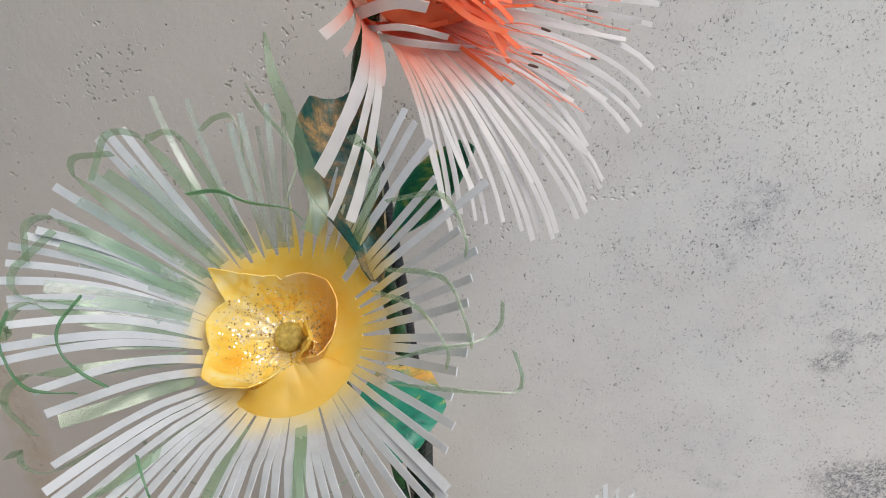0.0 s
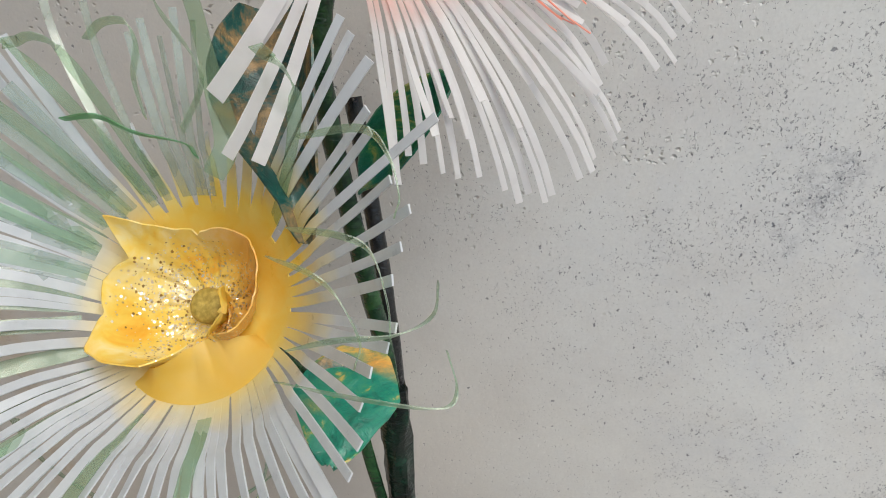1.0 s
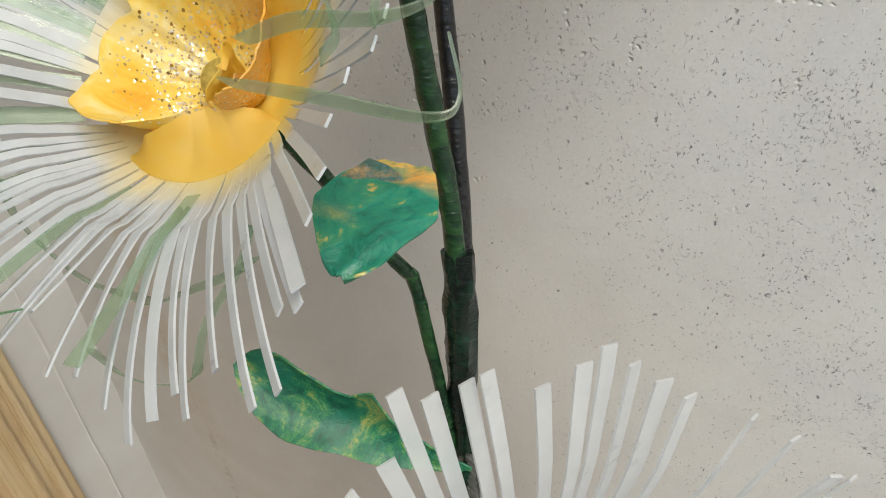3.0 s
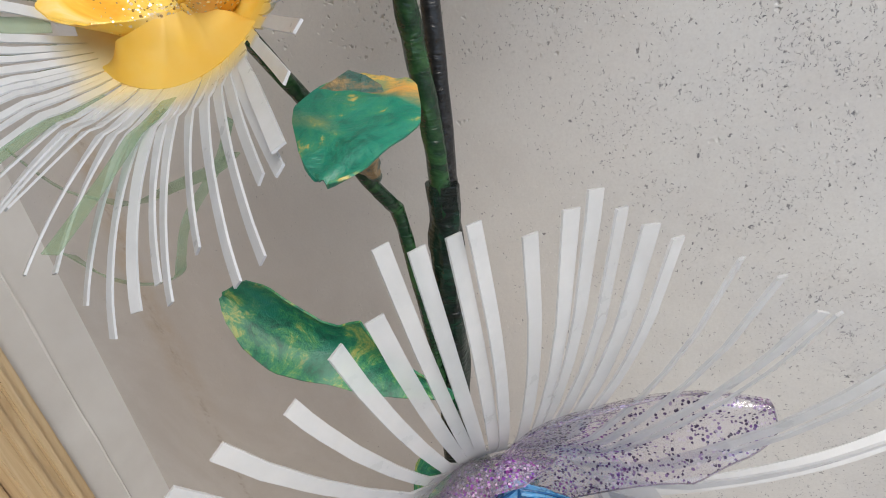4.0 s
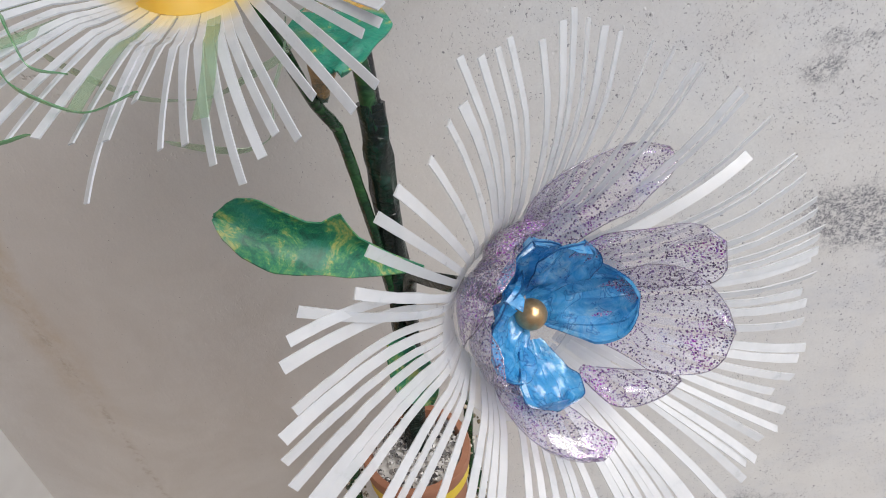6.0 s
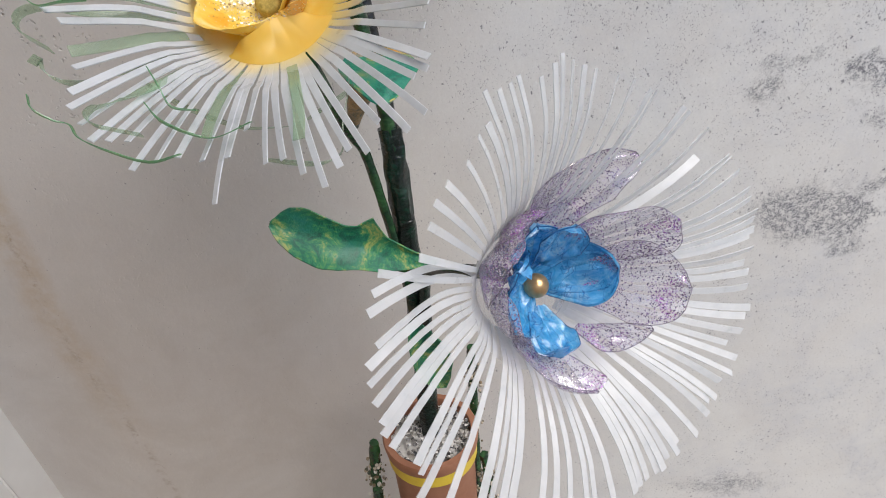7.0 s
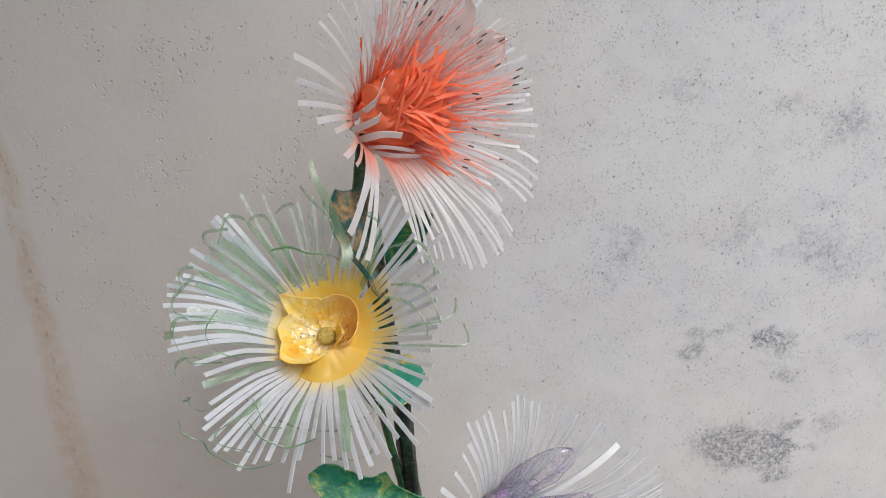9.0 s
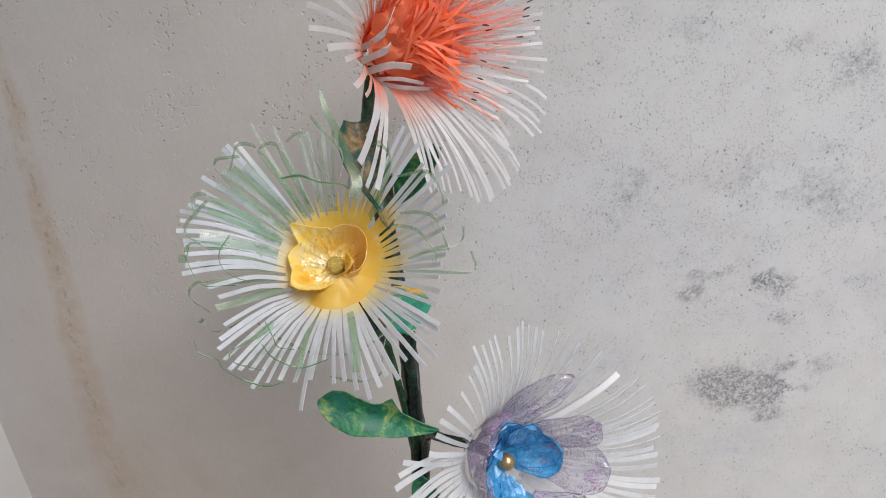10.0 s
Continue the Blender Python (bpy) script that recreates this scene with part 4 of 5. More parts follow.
def blue_flower():
    rng = random.Random(11)
    f = thing("flower", "frosted white fringed flower with lilac glitter and blue petals", "artificial flower", facing((0.028, 0.202, 0.256), (0.489, -0.801, 0.345)), "flowers of the plant")
    # upper right strips take the dimmer copy, which has their shade in its colour
    for clear in (False, True):
        some = [k for k, a in enumerate(B_ANGLES) if clear == (-26 < a < 112)]
        fringe(f, [B_ANGLES[k] for k in some], [B_REACH[k] for k in some], B_PROFILE, B_ENDS, 0.034, FROST_DIM if clear else WHITE_PLAIN, (0.0030, 0.0045), rng, "frosted strip in a dimmer copy of the white" if clear else "",
               twist=lambda a: rng.uniform(18, 40) if 24 < a < 120 else rng.uniform(8, 34) if -26 < a <= 24 else rng.uniform(-14, 14), arch=0.016)
    part("base", lathe([(0.012, -0.046), (0.02, -0.044), (0.027, -0.032), (0.0335, -0.019), (0.0365, -0.0125)], 44), FROST_CLEAR, f, "frosted clear bottle base")
    part("collar", lathe([(0.0362, -0.0132), (0.040, -0.0078), (0.044, -0.0016), (0.0475, 0.0032), (0.052, 0.0090)], 60), FROST_DIM, f, "frosted ring that the strips are cut from")
    # (angle, path from root to tip, width, cup)
    outer = ((80, ((0.012, -0.010), (0.046, 0.010), (0.072, 0.026), (0.094, 0.036)), 0.056, 0.40, 1.3, -0.60), (38, ((0.012, -0.008), (0.035, 0.018), (0.053, 0.042), (0.070, 0.063)), 0.042, 0.25, 3.4, -0.26),
             (-8, ((0.012, -0.010), (0.035, 0.016), (0.053, 0.042), (0.069, 0.061)), 0.054, 0.32, 1.7, -0.10), (-66, ((0.033, 0.014), (0.041, 0.026), (0.049, 0.037), (0.058, 0.048)), 0.021, 0.5, 1.5, 0.45),
             (-134, ((0.014, -0.012), (0.038, 0.008), (0.049, 0.030), (0.058, 0.046)), 0.045, 0.45, 2.6, 0.72), (-168, ((0.012, -0.012), (0.030, -0.006), (0.038, 0.012), (0.038, 0.034)), 0.044, 0.45, 2.4, 0.0),
             (138, ((0.012, -0.012), (0.037, -0.006), (0.047, 0.014), (0.044, 0.032)), 0.054, 0.4, 1.6, -0.10), (102, ((0.012, -0.012), (0.038, -0.004), (0.053, 0.014), (0.053, 0.030)), 0.042, 0.4, 2.0, 0.0))
    for k, (a, path, w, cup, blunt, sweep) in enumerate(outer):
        shape = dict(ruffle=0.0030, seed=k * 3.1, nu=22, nv=15, blunt=blunt, sweep=sweep)
        p = part("petal", petal_sheet(radians(a), path, w, cup, **shape), PETAL_CLEAR, f, "clear petal with lilac glitter")
        part("rim", petal_rim(radians(a), path, w, cup, 0.00026, **shape), RIM_LILAC, p, "smoky outline added for the dark look of the clear edge")
    inner = ((92, ((0.006, -0.009), (0.020, -0.002), (0.033, 0.008), (0.042, 0.018)), 0.034, 0.3, 3.0), (2, ((0.004, -0.008), (0.018, 0.003), (0.032, 0.016), (0.044, 0.028)), 0.042, 0.32, 2.6),
             (-104, ((0.015, -0.002), (0.025, 0.008), (0.033, 0.017), (0.040, 0.025)), 0.033, 0.25, 3.4), (136, ((0.008, -0.010), (0.017, -0.003), (0.025, 0.007), (0.030, 0.020)), 0.032, 0.3, 2.4), (-156, ((0.005, -0.007), (0.014, 0.0), (0.025, 0.008), (0.034, 0.018)), 0.034, 0.3, 2.4),
             (60, ((0.012, -0.004), (0.022, 0.008), (0.032, 0.017), (0.042, 0.025)), 0.030, 0.25, 2.6))
    for k, (a, path, w, cup, blunt) in enumerate(inner):
        shape = dict(foot=0.34, ruffle=0.0034, seed=20 + k * 2.3, nu=24, nv=31, blunt=blunt, ridge=0.0017)
        p = part("blue_petal", petal_sheet(radians(a), path, w, cup, **shape), PETAL_BLUE, f, "blue painted plastic petal")
        part("rim", petal_rim(radians(a), path, w, cup, 0.00042, **shape), RIM_BLUE, p, "dark blue outline added for the dark look of the edge")
    # one broad strip twisted up to the light
    way = Vector((math.cos(radians(20.5)), math.sin(radians(20.5)), 0))
    pts = [way * (0.036 + 0.096 * k / 12) + Vector((0, 0, -0.012 + 0.038 * math.sin(math.pi / 2 * k / 12))) for k in range(13)]
    part("strip", ribbon(pts, [Vector((-way.y, way.x, -0.55 * k / 12)).normalized() for k in range(13)], [0.0056] * 13, 0.0005), WHITE_PLAIN, f, "broad bright strip")
    bm = bmesh.new()
    bmesh.ops.create_uvsphere(bm, u_segments=28, v_segments=18, radius=0.008)
    part("pearl", bm, pearl_gold(), f, "gold pearl bead")
    return f


blue_flower()

# ---- coral flower ----
O_PROFILE = [(0, -0.02), (0.02, 0.0), (0.03, 0.019), (0.04, 0.035), (0.055, 0.052), (0.07, 0.065), (0.10, 0.084), (0.13, 0.10), (0.2, 0.13)]
O_ANGLES = [-161, -158, -147, -138, -136, -134, -132, -128, -124, -100, -96, -93, -90, -88, -85, -81, -79, -76, -74, -71, -67, -64, -60, -56, -53, -49, -44, -40, -37, -33, -28, -23, -17, -12, -7, -2, 3, 8, 13, 18, 24, 29, 34, 39, 45, 50, 56,
            61, 66, 71, 76, 81, 86, 91, 96, 101, 106, 111, 117, 123, 129, 134, 140, 150, 157, 164, 170, 177]
O_REACH = [69, 50, 62, 123, 98, 66, 138, 135, 62, 108, 112, 116, 118, 120, 120, 130, 138, 136, 140, 141, 140, 141, 140, 142, 141, 119, 117, 135, 141, 138, 139, 138, 137, 136, 134, 126, 130, 134, 128, 132, 126, 130, 134, 128, 126, 132, 126,
           130, 128, 132, 126, 130, 134, 128, 126, 130, 128, 124, 126, 128, 122, 124, 118, 132, 124, 119, 96, 71]


def coral_flower():
    rng = random.Random(23)
    f = thing("flower", "white fringed flower with coral orange stamens", "artificial flower", facing((-0.083, 0.405, 0.592), (0.64, -0.75, 0.12)), "flowers of the plant")
    for a, reach in zip(O_ANGLES, O_REACH):
        wide = 2.5 if a in (-138, -136) else 1.6 if a > 145 or a < -120 else 1.0
        pts, side = strip_points(radians(a), reach / 1000, O_PROFILE, 0.022, rng.uniform(-0.005, 0.003) if wide == 1.0 else -0.004, rng.uniform(-0.02, 0.02), 12)
        sag = 0.0 if a < 0 else 0.004
        pts = [q - Vector((0, sag * (k / 12) ** 3 + (0.013 * (k / 12) ** 6 if -115 < a < -20 else 0), 0.004 * (k / 12) ** 6)) for k, q in enumerate(pts)]
        slant = rng.uniform(-0.5, 0.5)
        side = [(q + Vector((0, 0, slant * k / 12))).normalized() for k, q in enumerate(side)]
        w = rng.uniform(0.85, 1.2) * wide
        part("strip", ribbon(pts, side, [w * (0.0022 + 0.0009 * k / 12) for k in range(13)], 0.0005), WHITE_PINK, f)
    for k in range(24):
        a = -108 + 5.6 * k + rng.uniform(-2, 2)
        pts, side = strip_points(radians(a), rng.uniform(0.095, 0.128), O_PROFILE, 0.022, rng.uniform(0.0, 0.010), rng.uniform(-0.07, 0.07), 12)
        pts = [q - Vector((0, 0.002 * (j / 12) ** 3, 0)) for j, q in enumerate(pts)]
        slant = rng.uniform(-0.6, 0.6)
        side = [(q + Vector((0, 0, slant * j / 12))).normalized() for j, q in enumerate(side)]
        part("strip", ribbon(pts, side, [0.0022 + 0.0009 * j / 12 for j in range(13)], 0.0005), WHITE_PINK, f)
    # a few ends folded in over the cup: root, bend, end, width
    for root, bend, end, w in (((-0.031, 0.004, 0.014), (-0.022, 0.016, 0.046), (-0.009, 0.037, 0.052), 0.0056), ((-0.030, -0.006, 0.016), (-0.0235, 0.001, 0.046), (-0.017, 0.007, 0.050), 0.0062),
                               ((-0.026, -0.016, 0.016), (-0.0175, -0.012, 0.046), (0.001, -0.016, 0.051), 0.0066), ((-0.020, -0.024, 0.016), (-0.011, -0.025, 0.044), (0.014, -0.033, 0.049), 0.0036),
                               ((-0.012, -0.029, 0.016), (-0.004, -0.034, 0.041), (0.034, -0.042, 0.049), 0.0042)):
        pts = smooth_path([root, bend, end], 6)
        part("strip", ribbon(pts, [Vector((0.15, 0.75, 0.6))] * len(pts), [w] * len(pts), 0.0008), CREAM, f, "folded cream strip")
    part("cup", lathe([(0.006, -0.026), (0.012, -0.022), (0.018, -0.008), (0.0245, 0.009), (0.029, 0.020)], 36), WHITE_PINK, f, "coral painted cup")
    # broad inner petals of coral film: angle, reach, height of the end, width
    for k, (a, out, end, w) in enumerate(((-30, 0.040, 0.054, 0.026), (-5, 0.046, 0.058, 0.026), (20, 0.048, 0.060, 0.026), (45, 0.046, 0.054, 0.024), (70, 0.044, 0.046, 0.026), (95, 0.042, 0.040, 0.024), (120, 0.038, 0.036, 0.022), (148, 0.032, 0.034, 0.018),
                                          (-60, 0.030, 0.050, 0.022))):
        part("inner_petal", petal_sheet(radians(a), ((0.006, -0.014), (0.6 * out + 0.004, 0.12 * end), (0.75 * out + 0.004, 0.6 * end), (out, end)), w, 0.3, foot=0.55, ruffle=0.004, seed=40 + k, blunt=1.5, ridge=0.003, nv=13), ORANGE_FILM, f, "coral film petal")
    # two sheets of pale pink film behind the stamens
    for a, w, seed in ((58, 0.050, 61), (30, 0.040, 67)):
        part("film_petal", petal_sheet(radians(a), ((0.016, 0.0), (0.050, 0.045), (0.088, 0.074), (0.120, 0.094)), w, 0.25, foot=0.3, ruffle=0.003, seed=seed, blunt=3.0, ridge=0.002, nv=13), PINK_FILM, f, "pale pink clear film")
    # crumpled film that fills the cup
    rows = []
    for i in range(14):
        row = []
        for k in range(44):
            a = 2 * math.pi * k / 44
            rad = (0.001 + 0.037 * i / 13) * (1 + 0.16 * noise.noise(Vector((math.cos(a) * 2, math.sin(a) * 2, 3))))
            x, y = 0.010 + rad * math.cos(a), 0.009 + 0.92 * rad * math.sin(a)
            z = 0.057 + 0.42 * (x - 0.010) + 0.12 * (y - 0.009) - 0.010 * (i / 13) ** 4 + 0.007 * noise.noise(Vector((x * 90, y * 90, 1))) + 0.004 * noise.noise(Vector((x * 230, y * 230, 5)))
            row.append(Vector((x, y, z)))
        rows.append(row)
    part("crumpled_film", sheet(rows, 0.0005, True), ORANGE_FILM, f, "crumpled bright coral film")
    # loose ribbons that lie across it
    for k in range(34):
        a0, a1 = radians(rng.uniform(110, 280)), radians(rng.uniform(-60, 95))
        r0, r1 = rng.uniform(0.002, 0.024), rng.uniform(0.030, 0.066)
        p0 = Vector((0.008 + r0 * math.cos(a0), 0.008 + r0 * math.sin(a0), rng.uniform(0.042, 0.054)))
        p2 = Vector((0.006 + r1 * math.cos(a1), 0.006 + r1 * math.sin(a1), rng.uniform(0.068, 0.088)))
        p1 = (p0 + p2) / 2 + Vector((rng.uniform(-0.006, 0.006), rng.uniform(-0.006, 0.006), rng.uniform(0.004, 0.012)))
        pts = smooth_path([p0, p1, p2], 6)
        cross = (Vector((-(p2 - p0).y, (p2 - p0).x, 0)).normalized() + Vector((0, 0, rng.uniform(-0.5, 0.5)))).normalized()
        w = rng.uniform(0.0018, 0.0040)
        part("stamen", ribbon(pts, [cross] * len(pts), [w] * len(pts), 0.0004), ORANGE, f, "coral orange ribbon stamen")
    # stamens: short ribbons in the middle, and long thin ones in loose tufts, some with scorched ends
    tufts = ((88, 112), (12, 44), (-14, 14), (62, 80), (-8, 30), (-58, -34), (-20, 24), (14, 46))
    for k in range(200):
        long_one = k >= 50
        if long_one:
            lo, hi = tufts[k % 8]
            phi, lean, size = radians(rng.uniform(lo, hi)), rng.uniform(0.48, 0.86), rng.uniform(0.085, 0.128)
            inner = 1.0
        else:
            phi, inner = radians(rng.uniform(-65, 130)), rng.random() ** 0.6
            lean, size = 0.20 + 0.62 * inner, rng.uniform(0.058, 0.088)
        root = Vector((0.020 * inner * math.cos(phi), 0.020 * inner * math.sin(phi), -0.004 + 0.014 * inner))
        way = Vector((math.sin(lean) * math.cos(phi), math.sin(lean) * math.sin(phi), math.cos(lean)))
        bow = Vector((rng.uniform(-1, 1), rng.uniform(-1, 1), rng.uniform(-0.4, 0.4))) * 0.012
        round_it = Vector((-math.sin(phi), math.cos(phi), 0))
        wave, start = (rng.uniform(0.0008, 0.0030), rng.uniform(0, 6)) if long_one else (0.0, 0.0)
        pts = [root + way * size * s + bow * s * s + round_it * wave * s * math.sin(start + 9 * s) for s in [j / 12 for j in range(13)]]
        cross = Vector((rng.uniform(-1, 1), rng.uniform(-1, 1), rng.uniform(-1, 1)))
        cross = cross.normalized() if long_one else (cross * 0.5 + round_it).normalized()
        w = rng.uniform(0.0008, 0.0016) if long_one else rng.uniform(0.0016, 0.0040)
        st = part("stamen", ribbon(pts, [cross] * 13, [w * (1 - 0.45 * j / 12) for j in range(13)], 0.0004), PINK_THREAD if long_one else ORANGE, f, "thin pink-red ribbon stamen" if long_one else "coral orange ribbon stamen")
        if k >= 172:
            tip = [pts[-1] + (pts[-1] - pts[-2]).normalized() * d for d in (-0.0005, 0.0028, 0.0058)]
            part("tip", ribbon(tip, [cross] * 3, [0.0011, 0.0013, 0.0007], 0.0009), DARK_TIP, st, "scorched dark tip")
    return f


coral_flower()


# ---- stem and leaves ----
def leaf_sheet(root, tip, face, width, outline, cup=0.3, sag=0.0, seed=0, roll=0.0, lower=None):
    """A leaf from root to tip whose upper side looks along face. outline: its width along it; lower: that of its other edge, if it differs; sag bows it, roll closes its edges over."""
    root, tip, face = Vector(root), Vector(tip), Vector(face)
    along = (tip - root)
    size = along.length
    along.normalize()
    face = (face - along * face.dot(along)).normalized()
    side = along.cross(face)
    grid = []
    for i in range(33):
        s = i / 32
        row = []
        for j in range(13):
            q = 2 * j / 12 - 1
            w = width / 2 * lerp_table(outline if q > 0 or not lower else lower, s)
            bend = roll * q
            off = (side * math.sin(bend) / roll + face * (1 - math.cos(bend)) / roll) if roll else side * q
            wave = 0.0026 * noise.noise(Vector((s * 5 + seed, q * 1.6, seed)))
            row.append(root + along * size * s + off * w + face * (cup * w * q * q + sag * math.sin(math.pi * s) + wave) + along * (0.0015 * noise.noise(Vector((q * 3, seed, 4)))))
        grid.append(row)
    return sheet(grid, 0.0011)


def plant():
    p = thing("artificial_plant", "dark green wrapped stems with painted plastic leaves, planted in pebbles", "artificial plant")
    main = smooth_path([(-0.074, 0.356, -0.16), (-0.071, 0.360, -0.03), (-0.069, 0.373, 0.10), (-0.073, 0.384, 0.20), (-0.0755, 0.394, 0.285)], 10)
    part("main_stem", tube(main, lambda s: 0.0112 - 0.0012 * s, 20, 0.34, 1), STEM_DARK, p, "thick stem in crinkled black-green film")
    part("black_stem", tube(smooth_path([(-0.072, 0.392, 0.24), (-0.079, 0.406, 0.34), (-0.090, 0.420, 0.42), (-0.099, 0.432, 0.474)], 8), 0.0056, 12, 0.14, 2), STEM_BLACK, p, "black wrapped stem with a cut end")
    up = smooth_path([(-0.073, 0.388, 0.25), (-0.078, 0.391, 0.31), (-0.085, 0.392, 0.36), (-0.091, 0.392, 0.405), (-0.098, 0.393, 0.455), (-0.102, 0.396, 0.50), (-0.096, 0.401, 0.545), (-0.088, 0.404, 0.578)], 8)
    part("green_stem", tube(up, 0.0062, 12, 0.16, 3), STEM_GREEN, p, "dark green wrapped stem")
    side = smooth_path([(-0.073, 0.368, 0.10), (-0.082, 0.371, 0.18), (-0.0905, 0.372, 0.240), (-0.0965, 0.372, 0.274), (-0.098, 0.368, 0.281), (-0.106, 0.354, 0.308), (-0.112, 0.325, 0.36), (-0.122, 0.297, 0.408)], 8)
    part("side_stem", tube(side, 0.0042, 10, 0.16, 4), STEM_GREEN, p, "thin bent green side stem")
    low = smooth_path([(-0.062, 0.364, 0.08), (-0.055, 0.345, 0.16), (-0.030, 0.290, 0.205), (0.000, 0.246, 0.235), (0.010, 0.232, 0.242)], 8)
    part("low_stem", tube(low, 0.0055, 10, 0.16, 5), STEM_DARK, p)
    eared = ((0, 0.12), (0.2, 0.30), (0.38, 0.58), (0.46, 0.95), (0.50, 1.17), (0.53, 1.0), (0.55, 0.74), (0.62, 0.62), (0.75, 0.76), (0.86, 0.90), (0.94, 0.74), (0.98, 0.42), (1.0, 0.10))
    belly = ((0, 0.10), (0.2, 0.50), (0.35, 0.75), (0.49, 0.83), (0.6, 1.0), (0.7, 1.08), (0.85, 0.86), (0.95, 0.50), (1.0, 0.10))
    shield = ((0, 0.42), (0.08, 0.62), (0.3, 0.86), (0.48, 1.0), (0.62, 0.86), (0.85, 0.50), (0.95, 0.28), (1.0, 0.10))
    hood = ((0, 0.18), (0.06, 0.36), (0.16, 0.52), (0.32, 0.70), (0.5, 0.86), (0.7, 1.0), (0.86, 0.98), (0.92, 0.80), (0.95, 0.92), (1.0, 0.78))
    bulge = ((0, 0.20), (0.06, 0.34), (0.16, 0.40), (0.26, 0.62), (0.4, 1.0), (0.55, 1.2), (0.7, 1.22), (0.86, 1.05), (0.94, 0.86), (1.0, 0.7))
    blade = ((0, 0.08), (0.2, 0.55), (0.45, 0.95), (0.6, 1.0), (0.78, 0.86), (0.92, 0.6), (1.0, 0.35))
    leaves = (
        ((-0.070, 0.289, 0.455), (-0.098, 0.350, 0.537), (0.15, -1, 0.1), 0.046, hood, bulge, 0.35, 0.006, 0.9, LEAF_TEAL),
        ((-0.066, 0.320, 0.376), (-0.061, 0.256, 0.362), (0.10, -0.5, 0.85), 0.056, shield, None, -0.30, 0.004, 0.6, LEAF_MIX),
        ((-0.040, 0.315, 0.195), (-0.161, 0.287, 0.262), (0.1, -0.9, 0.45), 0.046, eared, belly, 0.20, 0.003, 0.6, LEAF_GREEN),
        ((-0.080, 0.378, 0.438), (-0.026, 0.372, 0.504), (-0.2, -1, 0.25), 0.034, blade, None, 0.5, 0.0, 0.9, LEAF_GREEN),
        ((-0.048, 0.335, 0.025), (-0.070, 0.320, 0.125), (0.2, -0.8, 0.5), 0.040, blade, None, 0.3, 0.004, 0.7, LEAF_GREEN),
    )
    for k, (root, tip, face, w, outline, lower, cup, sag, roll, mat) in enumerate(leaves):
        part("leaf", leaf_sheet(root, tip, face, w, outline, cup, sag, k * 4.7, roll, lower), mat, p, "painted plastic leaf")
    part("leaf_stalk", tube(smooth_path([(-0.098, 0.356, 0.305), (-0.092, 0.338, 0.325), (-0.082, 0.318, 0.350), (-0.072, 0.300, 0.372)], 6), lambda q: 0.003 + 0.011 * q, 12, 0.25, 8), LEAF_TEAL, p, "crumpled teal leaf stalk")
    return p


plant()


# ---- pot ----
POT = Vector((-0.071, 0.350, FLOOR_Z))
RIM_Z = -0.058


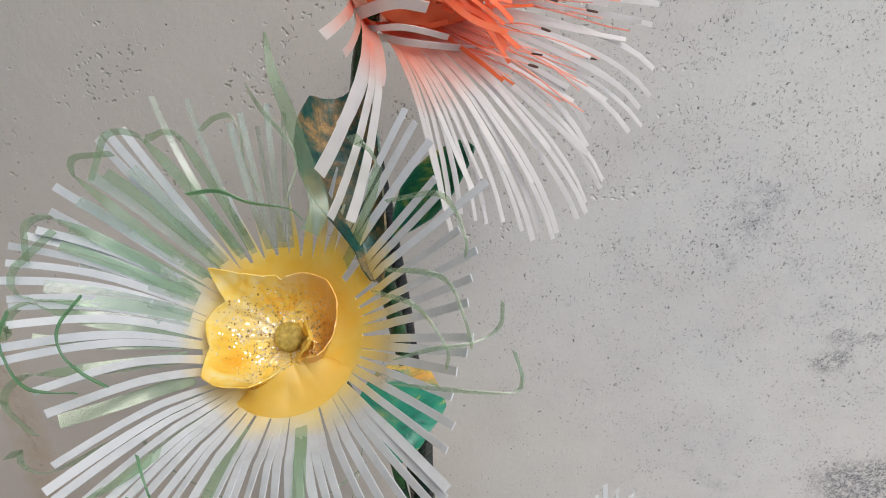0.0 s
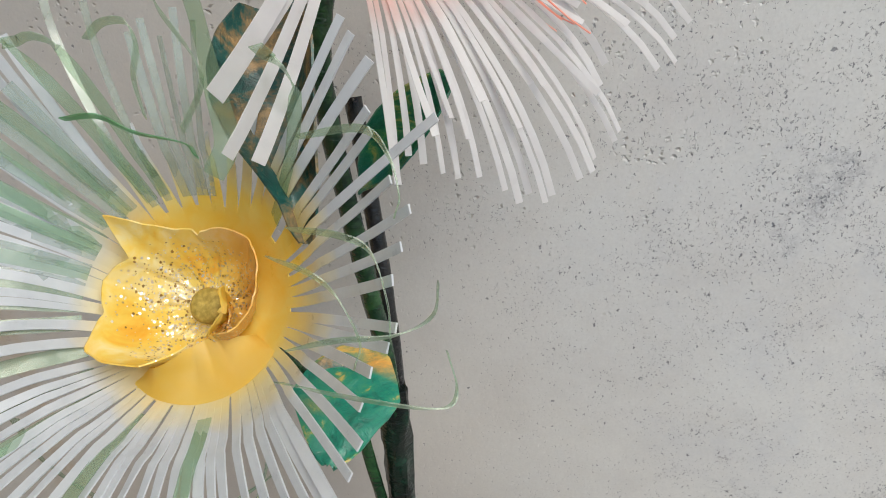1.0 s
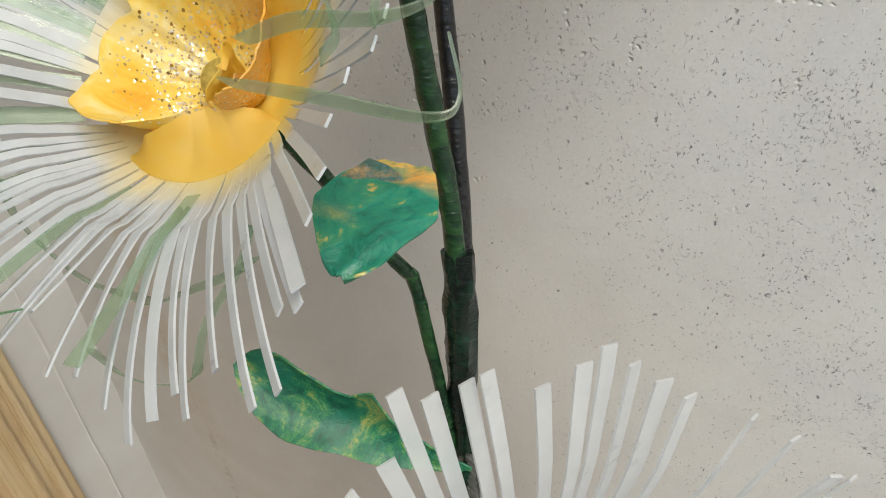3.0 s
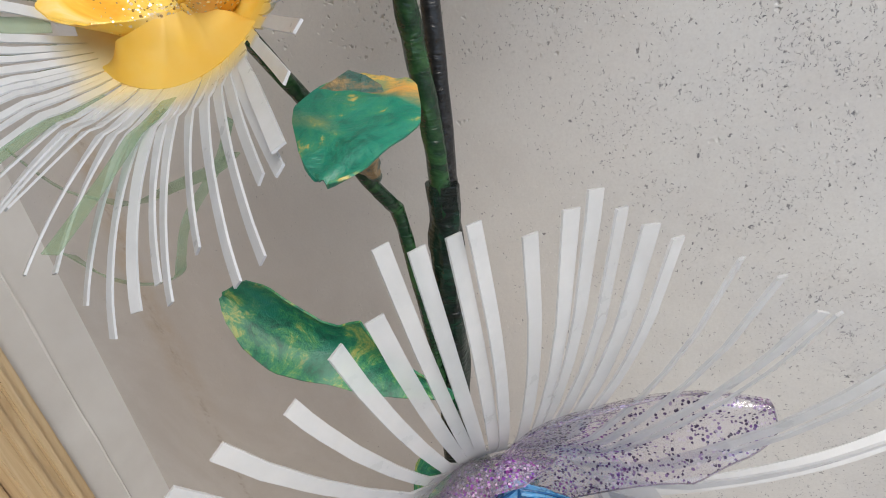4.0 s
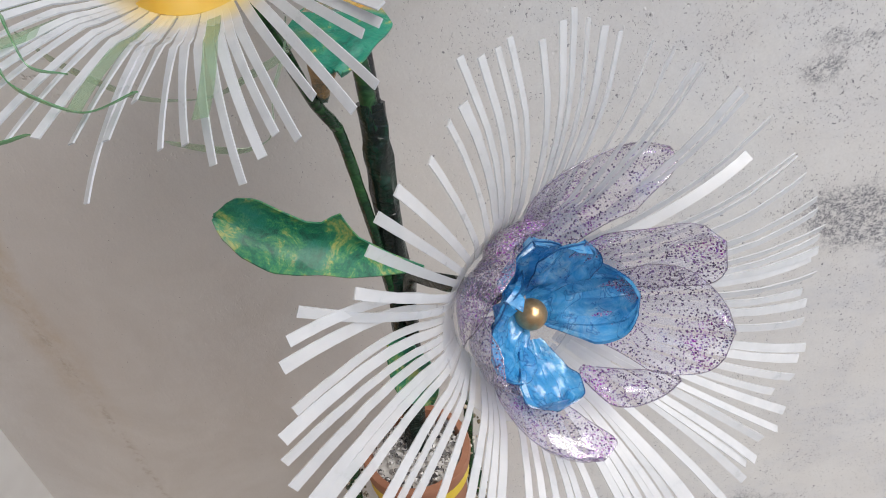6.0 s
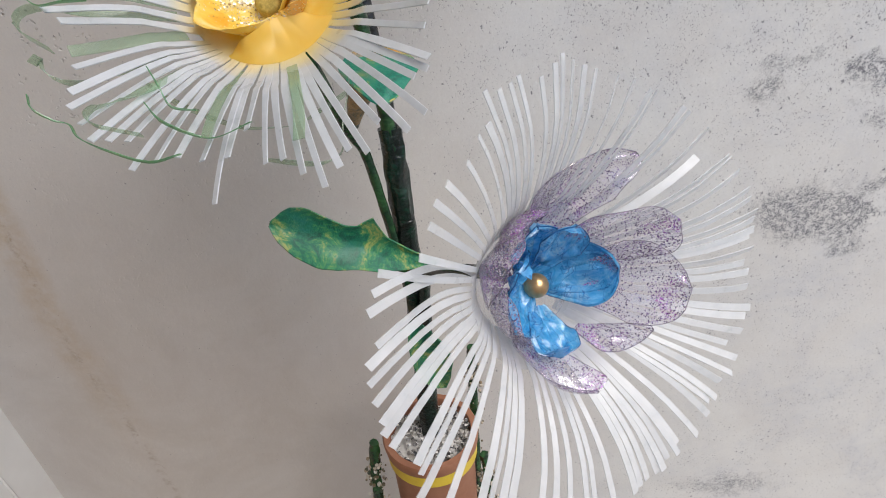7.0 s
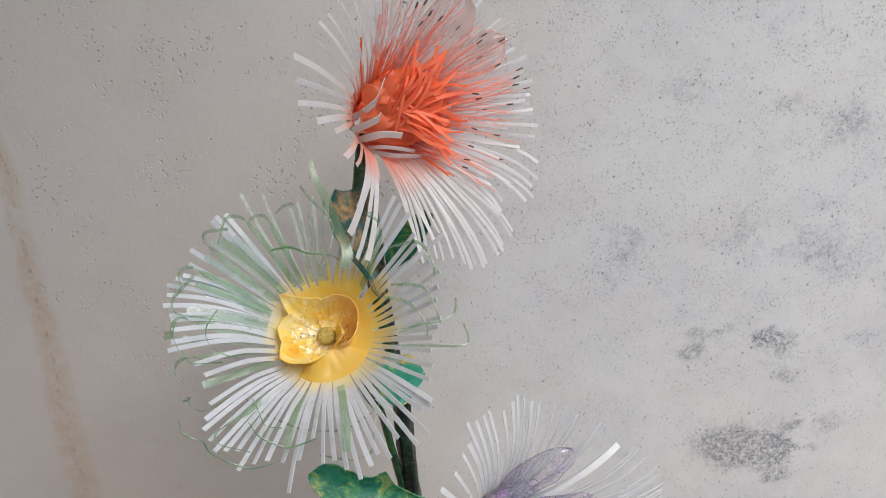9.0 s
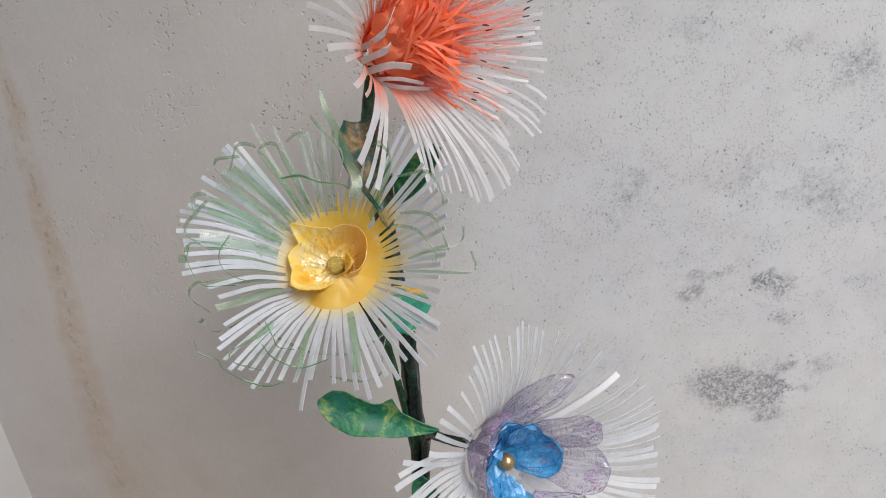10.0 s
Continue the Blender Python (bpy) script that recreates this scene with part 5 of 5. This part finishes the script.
def pot():
    t = thing("flower_pot", "tall terracotta-coloured pot with a yellow band on the floor", "pot", Matrix.Translation(POT))
    top = RIM_Z - FLOOR_Z
    part("body", lathe([(0.0005, 0.004), (0.040, 0.0), (0.042, 0.004), (0.047, top - 0.034), (0.0485, top - 0.0335), (0.0485, top - 0.033), (0.049, top - 0.016), (0.052, top - 0.015), (0.0535, top - 0.003), (0.052, top), (0.0455, top), (0.0445, top - 0.003), (0.044, top - 0.03), (0.0005, top - 0.031)], 56), TERRACOTTA, t)
    part("band", lathe([(0.0487, top - 0.0165), (0.0508, top - 0.0165), (0.0505, top - 0.033), (0.0475, top - 0.033)], 56), YELLOW_BAND, t, "yellow painted band")
    rng = random.Random(7)
    bm = bmesh.new()
    for k in range(420):
        r, a = 0.043 * math.sqrt(rng.random()), rng.uniform(0, 6.283)
        size = rng.uniform(0.0016, 0.0038)
        m = Matrix.Translation((POT.x + r * math.cos(a), POT.y + r * math.sin(a), RIM_Z - 0.008 + rng.uniform(-0.004, 0.004) + 0.004 * noise.noise(Vector((r * 60 * math.cos(a), r * 60 * math.sin(a), 0))))) @ Euler((rng.uniform(0, 3), rng.uniform(0, 3), 0)).to_matrix().to_4x4() @ Matrix.Diagonal((size * rng.uniform(0.8, 1.3), size, size * rng.uniform(0.6, 0.9), 1))
        bmesh.ops.create_icosphere(bm, subdivisions=1, radius=1, matrix=m)
    tagged(new("pebbles", mesh_of("pebbles", bm, PEBBLE)), "white, grey and black pebbles filling the pot", "pebbles", kind="stuff")
    soil = lathe([(0.0005, 0.0), (0.030, 0.001), (0.0435, 0.0)], 40)
    ob = part("soil", soil, PEBBLE, t)
    ob.location = (0, 0, RIM_Z - FLOOR_Z - 0.014)


pot()


def twig(points, radius, seed):
    rng = random.Random(seed)
    t = thing("twig", "dark twig crusted with pale pebbly crumbs beside the pot", "twig", Matrix.Translation((-0.018, 0, 0)), "twigs beside the pot")
    path = smooth_path(points, 10)
    part("bark", tube(path, radius, 9, 0.4, seed), STEM_GREEN, t)
    bm = bmesh.new()
    for k in range(170):
        p = path[int(len(path) * (0.22 + 0.5 * rng.random()))]
        d = Vector((rng.gauss(0, 1), rng.gauss(0, 1), rng.gauss(0, 1))).normalized()
        size = rng.uniform(0.0012, 0.003)
        bmesh.ops.create_icosphere(bm, subdivisions=1, radius=size, matrix=Matrix.Translation(p + d * (radius + rng.uniform(0, 0.007))))
    tagged(part("crust", bm, CRUST, t, "pale pebbly crumbs"), kind="stuff")


twig(((-0.118, 0.350, -0.075), (-0.121, 0.347, -0.11), (-0.125, 0.345, -0.16), (-0.128, 0.345, -0.28), (-0.126, 0.345, FLOOR_Z)), 0.006, 3)
twig(((-0.002, 0.404, 0.012), (-0.004, 0.406, -0.02), (-0.004, 0.408, -0.06), (-0.006, 0.41, -0.3), (-0.006, 0.41, FLOOR_Z)), 0.005, 9)
twig(((0.004, 0.362, -0.12), (0.007, 0.362, -0.15), (0.010, 0.360, -0.22), (0.010, 0.360, -0.34), (0.008, 0.36, FLOOR_Z)), 0.005, 5)
